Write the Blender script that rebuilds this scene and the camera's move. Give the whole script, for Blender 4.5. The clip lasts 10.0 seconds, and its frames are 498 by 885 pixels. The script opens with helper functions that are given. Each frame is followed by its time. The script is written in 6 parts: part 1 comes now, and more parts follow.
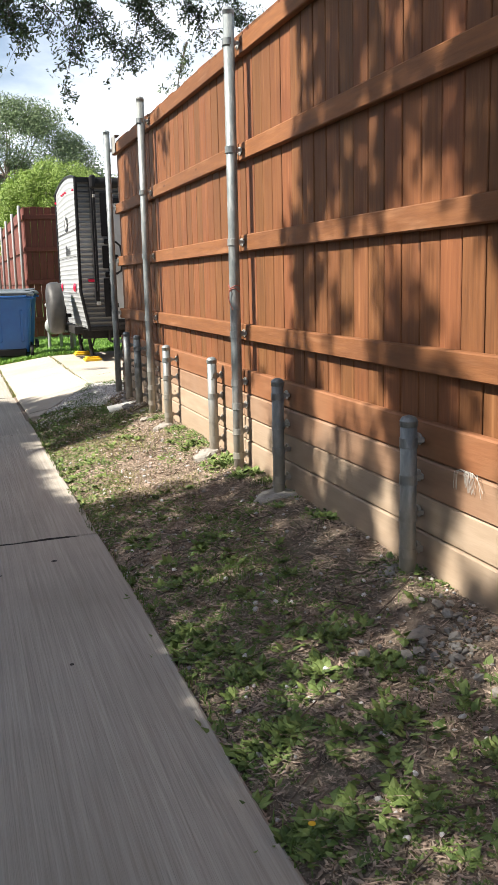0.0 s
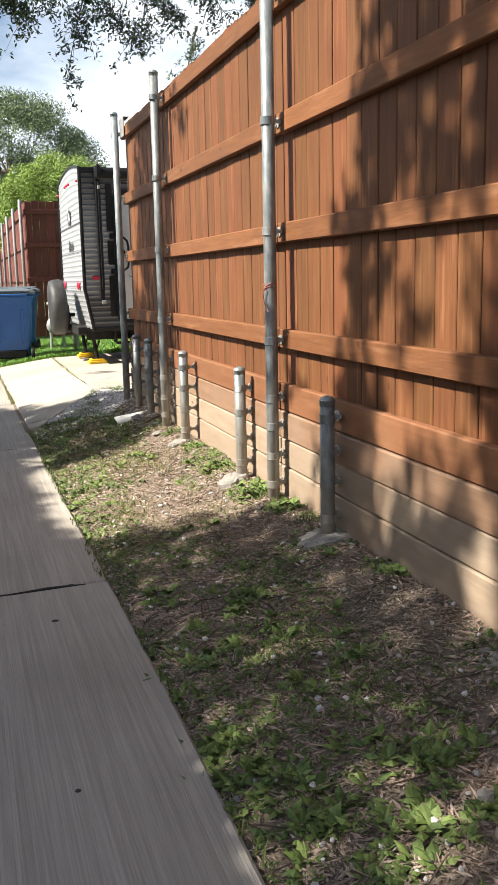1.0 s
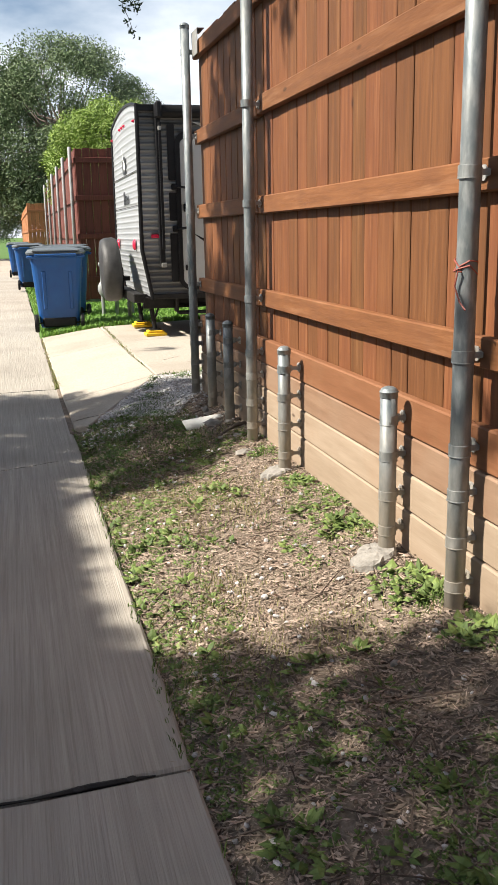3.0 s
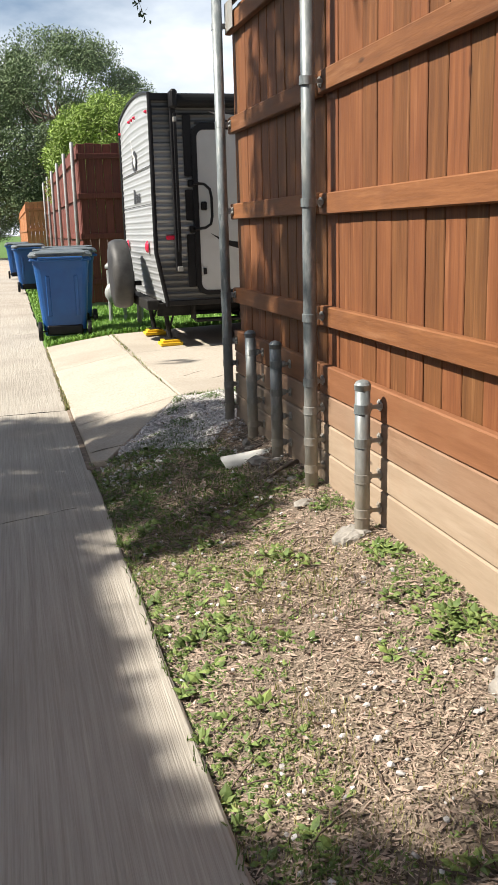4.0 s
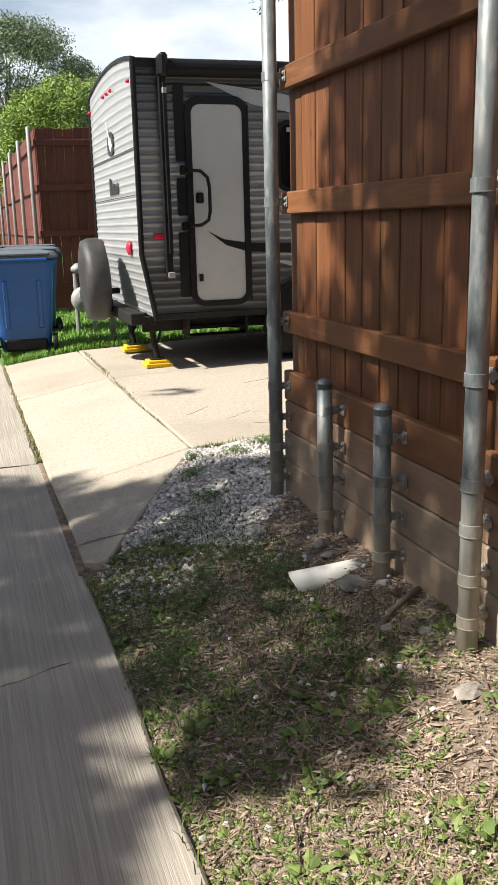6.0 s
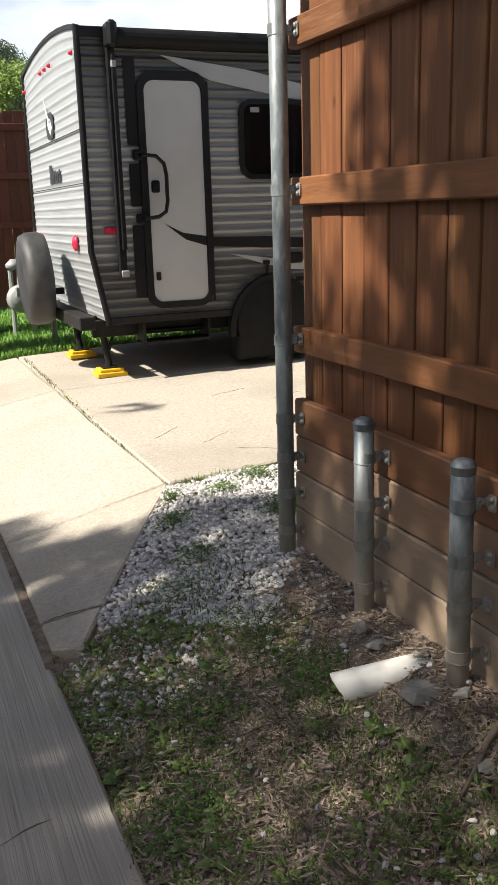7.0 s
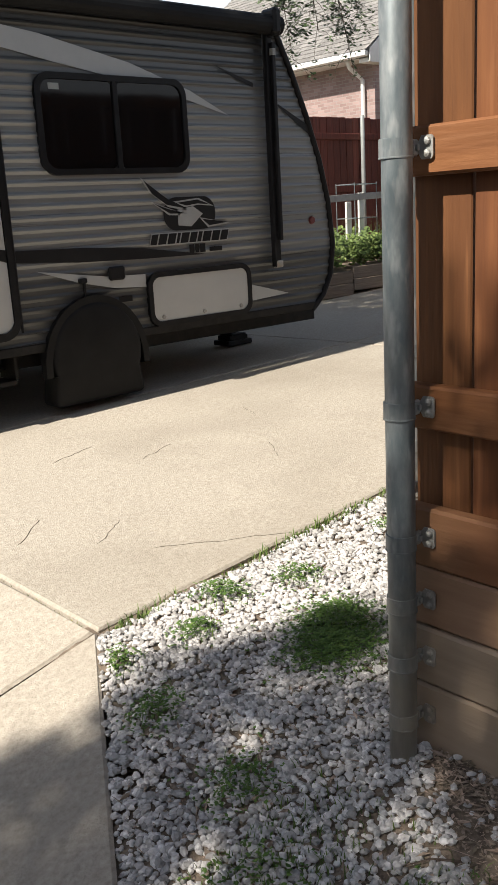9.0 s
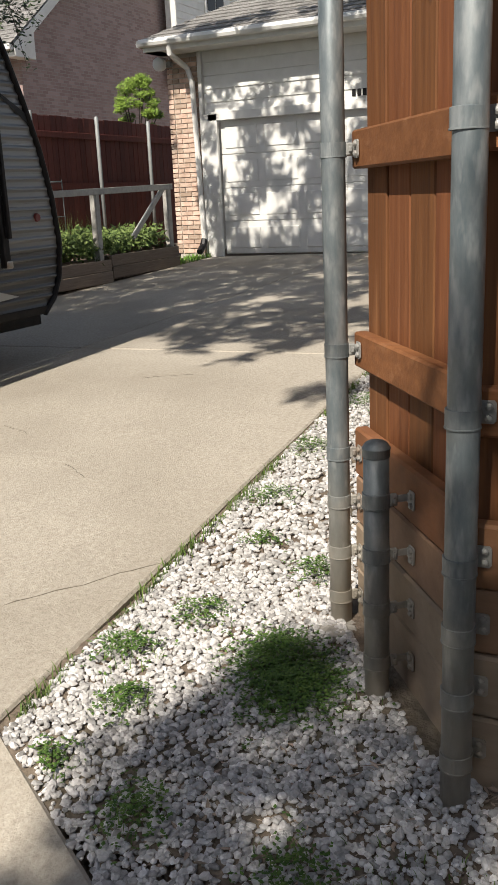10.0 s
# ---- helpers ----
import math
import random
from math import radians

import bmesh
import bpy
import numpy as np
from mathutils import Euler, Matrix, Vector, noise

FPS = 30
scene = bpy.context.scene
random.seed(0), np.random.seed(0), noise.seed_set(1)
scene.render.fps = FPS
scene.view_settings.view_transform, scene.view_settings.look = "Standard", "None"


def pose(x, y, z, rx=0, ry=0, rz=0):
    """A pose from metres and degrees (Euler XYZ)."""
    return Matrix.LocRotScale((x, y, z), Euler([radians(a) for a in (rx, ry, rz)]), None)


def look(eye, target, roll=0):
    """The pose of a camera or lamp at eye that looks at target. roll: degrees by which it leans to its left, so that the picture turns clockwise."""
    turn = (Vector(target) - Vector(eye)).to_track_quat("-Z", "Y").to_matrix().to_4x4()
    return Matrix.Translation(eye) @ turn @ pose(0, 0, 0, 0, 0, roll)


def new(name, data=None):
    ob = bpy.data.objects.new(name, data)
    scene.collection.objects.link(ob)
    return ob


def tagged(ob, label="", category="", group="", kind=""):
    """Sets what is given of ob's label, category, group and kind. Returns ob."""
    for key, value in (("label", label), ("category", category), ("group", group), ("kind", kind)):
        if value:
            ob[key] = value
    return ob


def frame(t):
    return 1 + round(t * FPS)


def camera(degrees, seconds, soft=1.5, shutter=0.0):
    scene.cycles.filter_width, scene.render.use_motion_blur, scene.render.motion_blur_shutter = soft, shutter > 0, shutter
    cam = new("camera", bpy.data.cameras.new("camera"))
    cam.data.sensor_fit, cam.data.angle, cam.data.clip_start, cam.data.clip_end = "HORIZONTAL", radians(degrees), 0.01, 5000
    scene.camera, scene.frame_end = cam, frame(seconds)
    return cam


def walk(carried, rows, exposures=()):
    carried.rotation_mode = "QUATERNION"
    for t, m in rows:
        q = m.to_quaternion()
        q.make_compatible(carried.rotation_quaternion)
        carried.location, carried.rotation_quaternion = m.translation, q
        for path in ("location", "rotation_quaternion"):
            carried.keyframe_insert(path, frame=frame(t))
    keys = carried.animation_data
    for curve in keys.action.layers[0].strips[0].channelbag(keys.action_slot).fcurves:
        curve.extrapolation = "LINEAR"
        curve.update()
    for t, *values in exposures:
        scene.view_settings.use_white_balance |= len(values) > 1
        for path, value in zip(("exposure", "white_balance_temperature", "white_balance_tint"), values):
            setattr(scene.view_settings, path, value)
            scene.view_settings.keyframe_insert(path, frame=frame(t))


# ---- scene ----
cam = camera(31.2, 10.0, soft=1.0)
PATH = [
    (0, (0.04, 0.027, 1.263), (0.643, 1.899, 0.902), -1.4),
    (0.5, (0.062, 0.404, 1.27), (0.661, 2.277, 0.904), -1.4),
    (1, (0.126, 0.817, 1.259), (0.724, 2.69, 0.894), -1.3),
    (1.5, (0.201, 1.217, 1.281), (0.77, 3.093, 0.887), -1.5),
    (2, (0.223, 1.631, 1.291), (0.788, 3.507, 0.887), -1.4),
    (2.5, (0.286, 2.063, 1.287), (0.833, 3.941, 0.872), -1.5),
    (3, (0.299, 2.485, 1.314), (0.783, 4.371, 0.855), -1.1),
    (4.5, (0.225, 3.788, 1.365), (0.721, 5.667, 0.893), -2.0),
    (5, (0.213, 4.216, 1.371), (0.753, 6.081, 0.893), -1.5),
    (5.5, (0.251, 4.649, 1.397), (0.813, 6.507, 0.918), -1.5),
    (5.7, (0.238, 4.803, 1.378), (0.804, 6.661, 0.902), -1.4),
    (6.8, (0.279, 5.736, 1.402), (0.967, 7.545, 0.898), -2.2),
    (7, (0.259, 5.874, 1.401), (0.978, 7.671, 0.897), -1.8),
    (7.5, (0.219, 6.291, 1.409), (1.08, 8.027, 0.915), -1.5),
    (8, (0.256, 6.727, 1.384), (1.211, 8.404, 0.86), -2.3),
    (8.5, (0.214, 7.127, 1.378), (1.263, 8.748, 0.859), -2.1),
    (9, (0.16, 7.524, 1.367), (1.423, 8.99, 0.864), -3.3),
    (9.5, (0.108, 7.939, 1.378), (1.58, 9.188, 0.856), -3.0),
    (10, (-0.001, 8.289, 1.36), (1.725, 9.144, 0.824), -2.6),
]
walk(cam, [(t, look(eye, target, roll)) for t, eye, target, roll in PATH],
     exposures=[(0.0, 1.38), (2.5, 1.12), (5.5, 0.95), (7.0, 1.0), (7.5, 1.06), (8.5, 0.9), (9.0, 0.78), (10.0, 0.46)])

# --- world and sun ---
SUN_EL, SUN_Y = 46.0, 0.03          # elevation in degrees; how far the sun stands towards +y
sun_dir = Vector((-math.cos(radians(SUN_EL)), SUN_Y * math.cos(radians(SUN_EL)), math.sin(radians(SUN_EL)))).normalized()
sun_data = bpy.data.lights.new("sun", "SUN")
sun_data.energy, sun_data.angle, sun_data.color = 5.0, radians(0.53), (1.0, 0.93, 0.82)
sun = new("sun", sun_data)
sun.matrix_world = look((0, 0, 30), Vector((0, 0, 30)) - sun_dir)

world = bpy.data.worlds.new("world")
scene.world = world
world.use_nodes = True
wn, wl = world.node_tree.nodes, world.node_tree.links
bg = wn["Background"]
sky = wn.new("ShaderNodeTexSky")
sky.sky_type, sky.sun_disc = "NISHITA", False
sky.sun_elevation = radians(SUN_EL)
sky.sun_rotation = math.atan2(sun_dir.x, sun_dir.y)
sky.dust_density, sky.ozone_density = 1.5, 1.5
tc = wn.new("ShaderNodeTexCoord")
wmap = wn.new("ShaderNodeMapping")
wmap.inputs["Scale"].default_value = (1.6, 1.6, 4.0)
wmap.inputs["Location"].default_value = (0.35, 0.1, 0.2)
cloud = wn.new("ShaderNodeTexNoise")
cloud.inputs["Scale"].default_value, cloud.inputs["Detail"].default_value = 1.7, 7
cr = wn.new("ShaderNodeValToRGB")
cr.color_ramp.elements[0].position, cr.color_ramp.elements[1].position = 0.48, 0.68
wmix = wn.new("ShaderNodeMix")
wmix.data_type = "RGBA"
wmix.inputs["B"].default_value = (9.4, 9.9, 10.5, 1)
wl.new(tc.outputs["Generated"], wmap.inputs["Vector"])
wl.new(wmap.outputs["Vector"], cloud.inputs["Vector"])
sepw = wn.new("ShaderNodeSeparateXYZ")
wl.new(tc.outputs["Generated"], sepw.inputs[0])
low = wn.new("ShaderNodeMapRange")          # clouds overlap towards the horizon
low.inputs["From Min"].default_value, low.inputs["From Max"].default_value = 0.36, 0.08
low.inputs["To Max"].default_value = 0.28
wl.new(sepw.outputs["Z"], low.inputs["Value"])
addw = wn.new("ShaderNodeMath")
wl.new(cloud.outputs["Fac"], addw.inputs[0])
wl.new(low.outputs["Result"], addw.inputs[1])
wl.new(addw.outputs[0], cr.inputs["Fac"])
wl.new(cr.outputs["Color"], wmix.inputs["Factor"])
wl.new(sky.outputs["Color"], wmix.inputs["A"])
wl.new(wmix.outputs["Result"], bg.inputs["Color"])
bg.inputs["Strength"].default_value = 0.062

# --- materials ---
def mk(name, cols, scale=8.0, stretch=(1, 1, 1), rough=0.7, metal=0.0, bump=0.2, bscale=None, rnd=0.12, stain=None, rough_var=0.1, island=False, hue=0.0, knots=None, worn=None):
    m = bpy.data.materials.new(name)
    m.use_nodes = True
    n, l = m.node_tree.nodes, m.node_tree.links
    p = n["Principled BSDF"]
    geo = n.new("ShaderNodeNewGeometry")
    mp = n.new("ShaderNodeMapping")
    mp.inputs["Scale"].default_value = stretch
    l.new(geo.outputs["Position"], mp.inputs["Vector"])
    info = n.new("ShaderNodeObjectInfo")
    source = geo.outputs["Random Per Island"] if island else info.outputs["Random"]
    off = n.new("ShaderNodeVectorMath")
    off.operation = "MULTIPLY_ADD"
    comb = n.new("ShaderNodeCombineXYZ")
    for k in range(3):
        l.new(source, comb.inputs[k])
    off.inputs[1].default_value = (7.3, 11.9, 5.1)
    l.new(comb.outputs[0], off.inputs[0])
    l.new(mp.outputs["Vector"], off.inputs[2])
    t1 = n.new("ShaderNodeTexNoise")
    t1.inputs["Scale"].default_value, t1.inputs["Detail"].default_value, t1.inputs["Roughness"].default_value = scale, 6, 0.62
    l.new(off.outputs[0], t1.inputs["Vector"])
    r = n.new("ShaderNodeValToRGB")
    el = r.color_ramp.elements
    while len(el) < len(cols):
        el.new(0.5)
    for i, c in enumerate(cols):
        el[i].position = 0.28 + 0.44 * i / max(1, len(cols) - 1)
        el[i].color = (*c, 1)
    l.new(t1.outputs["Fac"], r.inputs["Fac"])
    out = r.outputs["Color"]
    if stain:
        col, sscale, lo, hi, amount = stain
        t2 = n.new("ShaderNodeTexNoise")
        t2.inputs["Scale"].default_value, t2.inputs["Detail"].default_value = sscale, 4
        l.new(geo.outputs["Position"], t2.inputs["Vector"])
        mr = n.new("ShaderNodeMapRange")
        mr.inputs["From Min"].default_value, mr.inputs["From Max"].default_value = lo, hi
        mr.inputs["To Max"].default_value = amount
        l.new(t2.outputs["Fac"], mr.inputs["Value"])
        mx = n.new("ShaderNodeMix")
        mx.data_type = "RGBA"
        l.new(mr.outputs["Result"], mx.inputs["Factor"])
        l.new(out, mx.inputs["A"])
        mx.inputs["B"].default_value = (*col, 1)
        out = mx.outputs["Result"]
    if knots:
        km = n.new("ShaderNodeMapping")
        km.inputs["Scale"].default_value = knots
        l.new(geo.outputs["Position"], km.inputs["Vector"])
        vor = n.new("ShaderNodeTexVoronoi")
        vor.inputs["Scale"].default_value = 1.0
        l.new(km.outputs["Vector"], vor.inputs["Vector"])
        kr = n.new("ShaderNodeMapRange")
        kr.inputs["From Min"].default_value, kr.inputs["From Max"].default_value = 0.035, 0.075
        kr.inputs["To Min"].default_value, kr.inputs["To Max"].default_value = 0.75, 0.0
        l.new(vor.outputs["Distance"], kr.inputs["Value"])
        kx = n.new("ShaderNodeMix")
        kx.data_type = "RGBA"
        l.new(kr.outputs["Result"], kx.inputs["Factor"])
        l.new(out, kx.inputs["A"])
        kx.inputs["B"].default_value = (0.035, 0.014, 0.007, 1)
        out = kx.outputs["Result"]
    if worn:
        col, wscale, lo, hi, amount = worn
        t4 = n.new("ShaderNodeTexNoise")
        t4.inputs["Scale"].default_value, t4.inputs["Detail"].default_value, t4.inputs["Roughness"].default_value = wscale, 3, 0.55
        l.new(off.outputs[0], t4.inputs["Vector"])
        wr = n.new("ShaderNodeMapRange")
        wr.inputs["From Min"].default_value, wr.inputs["From Max"].default_value = lo, hi
        wr.inputs["To Max"].default_value = amount
        l.new(t4.outputs["Fac"], wr.inputs["Value"])
        wx = n.new("ShaderNodeMix")
        wx.data_type = "RGBA"
        l.new(wr.outputs["Result"], wx.inputs["Factor"])
        l.new(out, wx.inputs["A"])
        wx.inputs["B"].default_value = (*col, 1)
        out = wx.outputs["Result"]
    if rnd:
        hsv = n.new("ShaderNodeHueSaturation")
        mr2 = n.new("ShaderNodeMapRange")
        mr2.inputs["To Min"].default_value, mr2.inputs["To Max"].default_value = 1 - rnd, 1 + rnd
        l.new(source, mr2.inputs["Value"])
        l.new(mr2.outputs["Result"], hsv.inputs["Value"])
        if hue:
            mr3 = n.new("ShaderNodeMapRange")
            mr3.inputs["To Min"].default_value, mr3.inputs["To Max"].default_value = 0.5 + hue, 0.5 - hue
            l.new(source, mr3.inputs["Value"])
            l.new(mr3.outputs["Result"], hsv.inputs["Hue"])
        l.new(out, hsv.inputs["Color"])
        out = hsv.outputs["Color"]
    l.new(out, p.inputs["Base Color"])
    p.inputs["Metallic"].default_value = metal
    mr4 = n.new("ShaderNodeMapRange")
    mr4.inputs["To Min"].default_value, mr4.inputs["To Max"].default_value = rough - rough_var, min(1, rough + rough_var)
    l.new(t1.outputs["Fac"], mr4.inputs["Value"])
    l.new(mr4.outputs["Result"], p.inputs["Roughness"])
    if bump:
        t3 = n.new("ShaderNodeTexNoise")
        t3.inputs["Scale"].default_value, t3.inputs["Detail"].default_value = bscale or scale * 2, 5
        l.new(off.outputs[0], t3.inputs["Vector"])
        b = n.new("ShaderNodeBump")
        b.inputs["Strength"].default_value, b.inputs["Distance"].default_value = bump, 0.01
        l.new(t3.outputs["Fac"], b.inputs["Height"])
        l.new(b.outputs["Normal"], p.inputs["Normal"])
    return m


GRAIN_Z, GRAIN_Y, GRAIN_X = (14, 14, 0.8), (14, 0.8, 14), (0.8, 14, 14)
m_picket = mk("stained_cedar", [(0.108, 0.040, 0.0142), (0.150, 0.0575, 0.0205), (0.196, 0.079, 0.0285)], 3, GRAIN_Z, 0.72, 0, 0.15, 10, 0.16, ((0.105, 0.036, 0.014), 3.0, 0.48, 0.76, 0.55), hue=0.006, knots=(5, 5, 2.6), worn=((0.33, 0.15, 0.065), 2.1, 0.60, 0.74, 0.5))
m_rail = mk("stained_rail", [(0.136, 0.053, 0.019), (0.175, 0.070, 0.026), (0.22, 0.093, 0.036)], 3, (12, 1.2, 12), 0.72, 0, 0.15, 10, 0.14, ((0.11, 0.045, 0.022), 4, 0.5, 0.75, 0.5), knots=(6, 1.9, 6), worn=((0.30, 0.15, 0.075), 1.7, 0.58, 0.74, 0.5))
m_plank_a = mk("stained_kickboard", [(0.17, 0.07, 0.03), (0.205, 0.087, 0.039), (0.245, 0.11, 0.052)], 2.5, (10, 1.1, 10), 0.7, 0, 0.13, 8, 0.1, ((0.26, 0.15, 0.08), 3, 0.48, 0.72, 0.45), knots=(6, 1.9, 6))
m_plank_m = mk("faded_kickboard", [(0.20, 0.112, 0.064), (0.24, 0.14, 0.083), (0.28, 0.17, 0.105)], 2.5, (10, 1.1, 10), 0.74, 0, 0.13, 8, 0.1, ((0.29, 0.205, 0.14), 2.6, 0.46, 0.70, 0.55), knots=(6, 1.9, 6))
m_plank_b = mk("weathered_kickboard", [(0.255, 0.19, 0.132), (0.295, 0.224, 0.16), (0.335, 0.26, 0.19)], 2.5, (10, 1.1, 10), 0.78, 0, 0.13, 8, 0.1, ((0.23, 0.13, 0.07), 2.5, 0.52, 0.72, 0.5), knots=(6, 1.9, 6))
m_dark_picket = mk("dark_red_picket", [(0.075, 0.018, 0.012), (0.125, 0.03, 0.02), (0.17, 0.045, 0.028)], 5, GRAIN_Z, 0.7, 0, 0.2, 10, 0.2)
m_orange_picket = mk("orange_picket", [(0.28, 0.11, 0.04), (0.38, 0.16, 0.06)], 5, GRAIN_Z, 0.7, 0, 0.2, 10, 0.15)
m_galv = mk("galvanised_steel", [(0.095, 0.12, 0.132), (0.16, 0.184, 0.194), (0.27, 0.288, 0.29)], 30, (1, 1, 0.3), 0.5, 0.3, 0.05, 90, 0.06, ((0.30, 0.275, 0.225), 3.5, 0.52, 0.76, 0.4), worn=((0.40, 0.41, 0.40), 40, 0.54, 0.70, 0.42))
m_bracket = mk("bracket_zinc", [(0.24, 0.245, 0.24), (0.38, 0.375, 0.355)], 40, (1, 1, 1), 0.55, 0.25, 0.1, 80, 0.1, ((0.26, 0.17, 0.10), 14, 0.52, 0.7, 0.6))
m_alley = mk("alley_concrete", [(0.275, 0.25, 0.212), (0.36, 0.331, 0.287), (0.435, 0.402, 0.352)], 9, (11, 0.16, 1), 0.88, 0, 0.42, 14, 0.03, ((0.205, 0.183, 0.153), 0.8, 0.46, 0.74, 0.55), worn=((0.24, 0.22, 0.188), 30, 0.55, 0.72, 0.45))
m_drive = mk("driveway_concrete", [(0.292, 0.258, 0.212), (0.395, 0.354, 0.297), (0.478, 0.434, 0.37)], 60, (1, 1, 1), 0.9, 0, 0.35, 150, 0.03, ((0.25, 0.218, 0.175), 0.9, 0.44, 0.74, 0.7))
m_curb = mk("rough_concrete", [(0.15, 0.14, 0.125), (0.235, 0.22, 0.20), (0.31, 0.295, 0.27)], 14, (1, 1, 1), 0.95, 0, 0.9, 40, 0.08)
m_footing = mk("pale_rough_concrete", [(0.17, 0.158, 0.14), (0.255, 0.237, 0.21), (0.34, 0.317, 0.283)], 22, (1, 1, 1), 0.95, 0, 0.8, 50, 0.06)
m_soil = mk("leafy_soil", [(0.085, 0.065, 0.05), (0.165, 0.129, 0.099), (0.27, 0.215, 0.167)], 22, (1, 1, 1), 0.97, 0, 1.0, 60, 0, ((0.12, 0.115, 0.075), 1.6, 0.52, 0.72, 0.5))
m_lawn_soil = mk("lawn_soil", [(0.045, 0.10, 0.012), (0.085, 0.17, 0.022)], 9, (1, 1, 1), 0.97, 0, 0.8, 60, 0)
m_chip = mk("dry_leaf_litter", [(0.19, 0.143, 0.108), (0.32, 0.25, 0.193), (0.48, 0.395, 0.315)], 30, (1, 1, 1), 0.85, 0, 0.2, 80, 0.36, island=True, hue=0.012)
m_twig = mk("twig_bark", [(0.07, 0.05, 0.04), (0.15, 0.115, 0.09)], 30, (1, 1, 1), 0.9, 0, 0.3, 80, 0.3, island=True)
m_stone = mk("white_gravel", [(0.30, 0.283, 0.27), (0.46, 0.443, 0.428), (0.66, 0.645, 0.63)], 40, (1, 1, 1), 0.85, 0, 0.3, 60, 0.42, island=True, hue=0.01)
m_weed = mk("weed_leaf", [(0.07, 0.112, 0.03), (0.12, 0.172, 0.048), (0.188, 0.24, 0.082)], 20, (1, 1, 1), 0.6, 0, 0.1, 60, 0.35, island=True, hue=0.012)
m_lawn = mk("lawn_blade", [(0.10, 0.23, 0.02), (0.18, 0.34, 0.05)], 6, (1, 1, 1), 0.6, 0, 0, None, 0.35, island=True, hue=0.012)
m_clover = mk("clover_leaf", [(0.042, 0.09, 0.017), (0.078, 0.145, 0.031), (0.135, 0.205, 0.055)], 20, (1, 1, 1), 0.6, 0, 0, None, 0.35, island=True, hue=0.012)
m_grass = mk("grass_blade", [(0.07, 0.115, 0.025), (0.13, 0.19, 0.05)], 6, (1, 1, 1), 0.6, 0, 0, None, 0.35, island=True, hue=0.012)
m_oak = mk("oak_leaf", [(0.03, 0.055, 0.018), (0.06, 0.095, 0.03)], 6, (1, 1, 1), 0.55, 0, 0, None, 0.35, island=True)
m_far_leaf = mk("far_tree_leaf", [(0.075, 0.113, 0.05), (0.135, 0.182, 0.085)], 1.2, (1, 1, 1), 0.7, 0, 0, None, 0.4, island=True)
m_lime_leaf = mk("bright_leaf", [(0.125, 0.205, 0.022), (0.215, 0.31, 0.045)], 3, (1, 1, 1), 0.6, 0, 0, None, 0.3, island=True)
m_bark = mk("oak_bark", [(0.06, 0.048, 0.038), (0.14, 0.115, 0.09)], 14, (1, 1, 0.3), 0.95, 0, 0.8, 30, 0.1)
m_pvc = mk("white_pvc", [(0.62, 0.61, 0.57), (0.75, 0.74, 0.70)], 8, (1, 1, 1), 0.45, 0, 0.05, 40, 0, ((0.38, 0.33, 0.26), 9, 0.55, 0.7, 0.5))
m_white = mk("white_paint", [(0.66, 0.65, 0.62), (0.76, 0.75, 0.72)], 5, (1, 1, 1), 0.55, 0, 0.05, 40, 0.04, ((0.5, 0.48, 0.44), 2, 0.55, 0.75, 0.35))
m_brick = mk("pink_brick", [(0.42, 0.285, 0.215), (0.54, 0.39, 0.305), (0.66, 0.52, 0.425)], 10, (1, 1, 1), 0.9, 0, 0.5, 60, 0.3, hue=0.008)
m_mortar = mk("mortar", [(0.42, 0.38, 0.33), (0.52, 0.48, 0.43)], 30, (1, 1, 1), 0.95, 0, 0.5, 90, 0)
m_shingle = mk("grey_shingle", [(0.13, 0.125, 0.12), (0.21, 0.2, 0.19), (0.28, 0.27, 0.255)], 25, (1, 1, 1), 0.95, 0, 0.6, 90, 0.22, island=True)
m_black = mk("black_plastic", [(0.008, 0.008, 0.009), (0.016, 0.016, 0.018)], 12, (1, 1, 1), 0.42, 0, 0.05, 60, 0)
m_rubber = mk("black_vinyl", [(0.006, 0.006, 0.0065), (0.013, 0.013, 0.0135)], 7, (1, 1, 1), 0.55, 0, 0.35, 10, 0)
m_frame_steel = mk("black_chassis", [(0.012, 0.012, 0.013), (0.03, 0.028, 0.026)], 12, (1, 1, 1), 0.6, 0.2, 0.1, 40, 0)
m_glass = mk("dark_tinted_glass", [(0.004, 0.004, 0.005), (0.006, 0.006, 0.007)], 2, (1, 1, 1), 0.06, 0, 0, None, 0, rough_var=0.01)
m_glass.node_tree.nodes["Principled BSDF"].inputs["Specular IOR Level"].default_value = 0.25
m_rv_white = mk("rv_white_panel", [(0.40, 0.405, 0.405), (0.46, 0.465, 0.46)], 3, (1, 1, 1), 0.35, 0, 0.02, 40, 0)
m_rv_rear = mk("rv_rear_aluminium", [(0.27, 0.284, 0.294), (0.37, 0.385, 0.395)], 4, (1, 0.6, 12), 0.4, 0.1, 0.05, 30, 0)
m_blue = mk("blue_bin_plastic", [(0.006, 0.062, 0.23), (0.01, 0.09, 0.30)], 4, (1, 1, 1), 0.45, 0, 0.1, 30, 0.05, ((0.03, 0.09, 0.2), 3, 0.5, 0.75, 0.3))
m_bin_lid = mk("grey_bin_lid", [(0.085, 0.105, 0.12), (0.13, 0.15, 0.165)], 6, (1, 1, 1), 0.5, 0, 0.1, 30, 0.05)
m_yellow = mk("yellow_block", [(0.66, 0.40, 0.01), (0.75, 0.48, 0.02)], 6, (1, 1, 1), 0.5, 0, 0.05, 30, 0)
m_red = mk("red_lens", [(0.55, 0.015, 0.05), (0.65, 0.03, 0.08)], 6, (1, 1, 1), 0.2, 0, 0, None, 0)
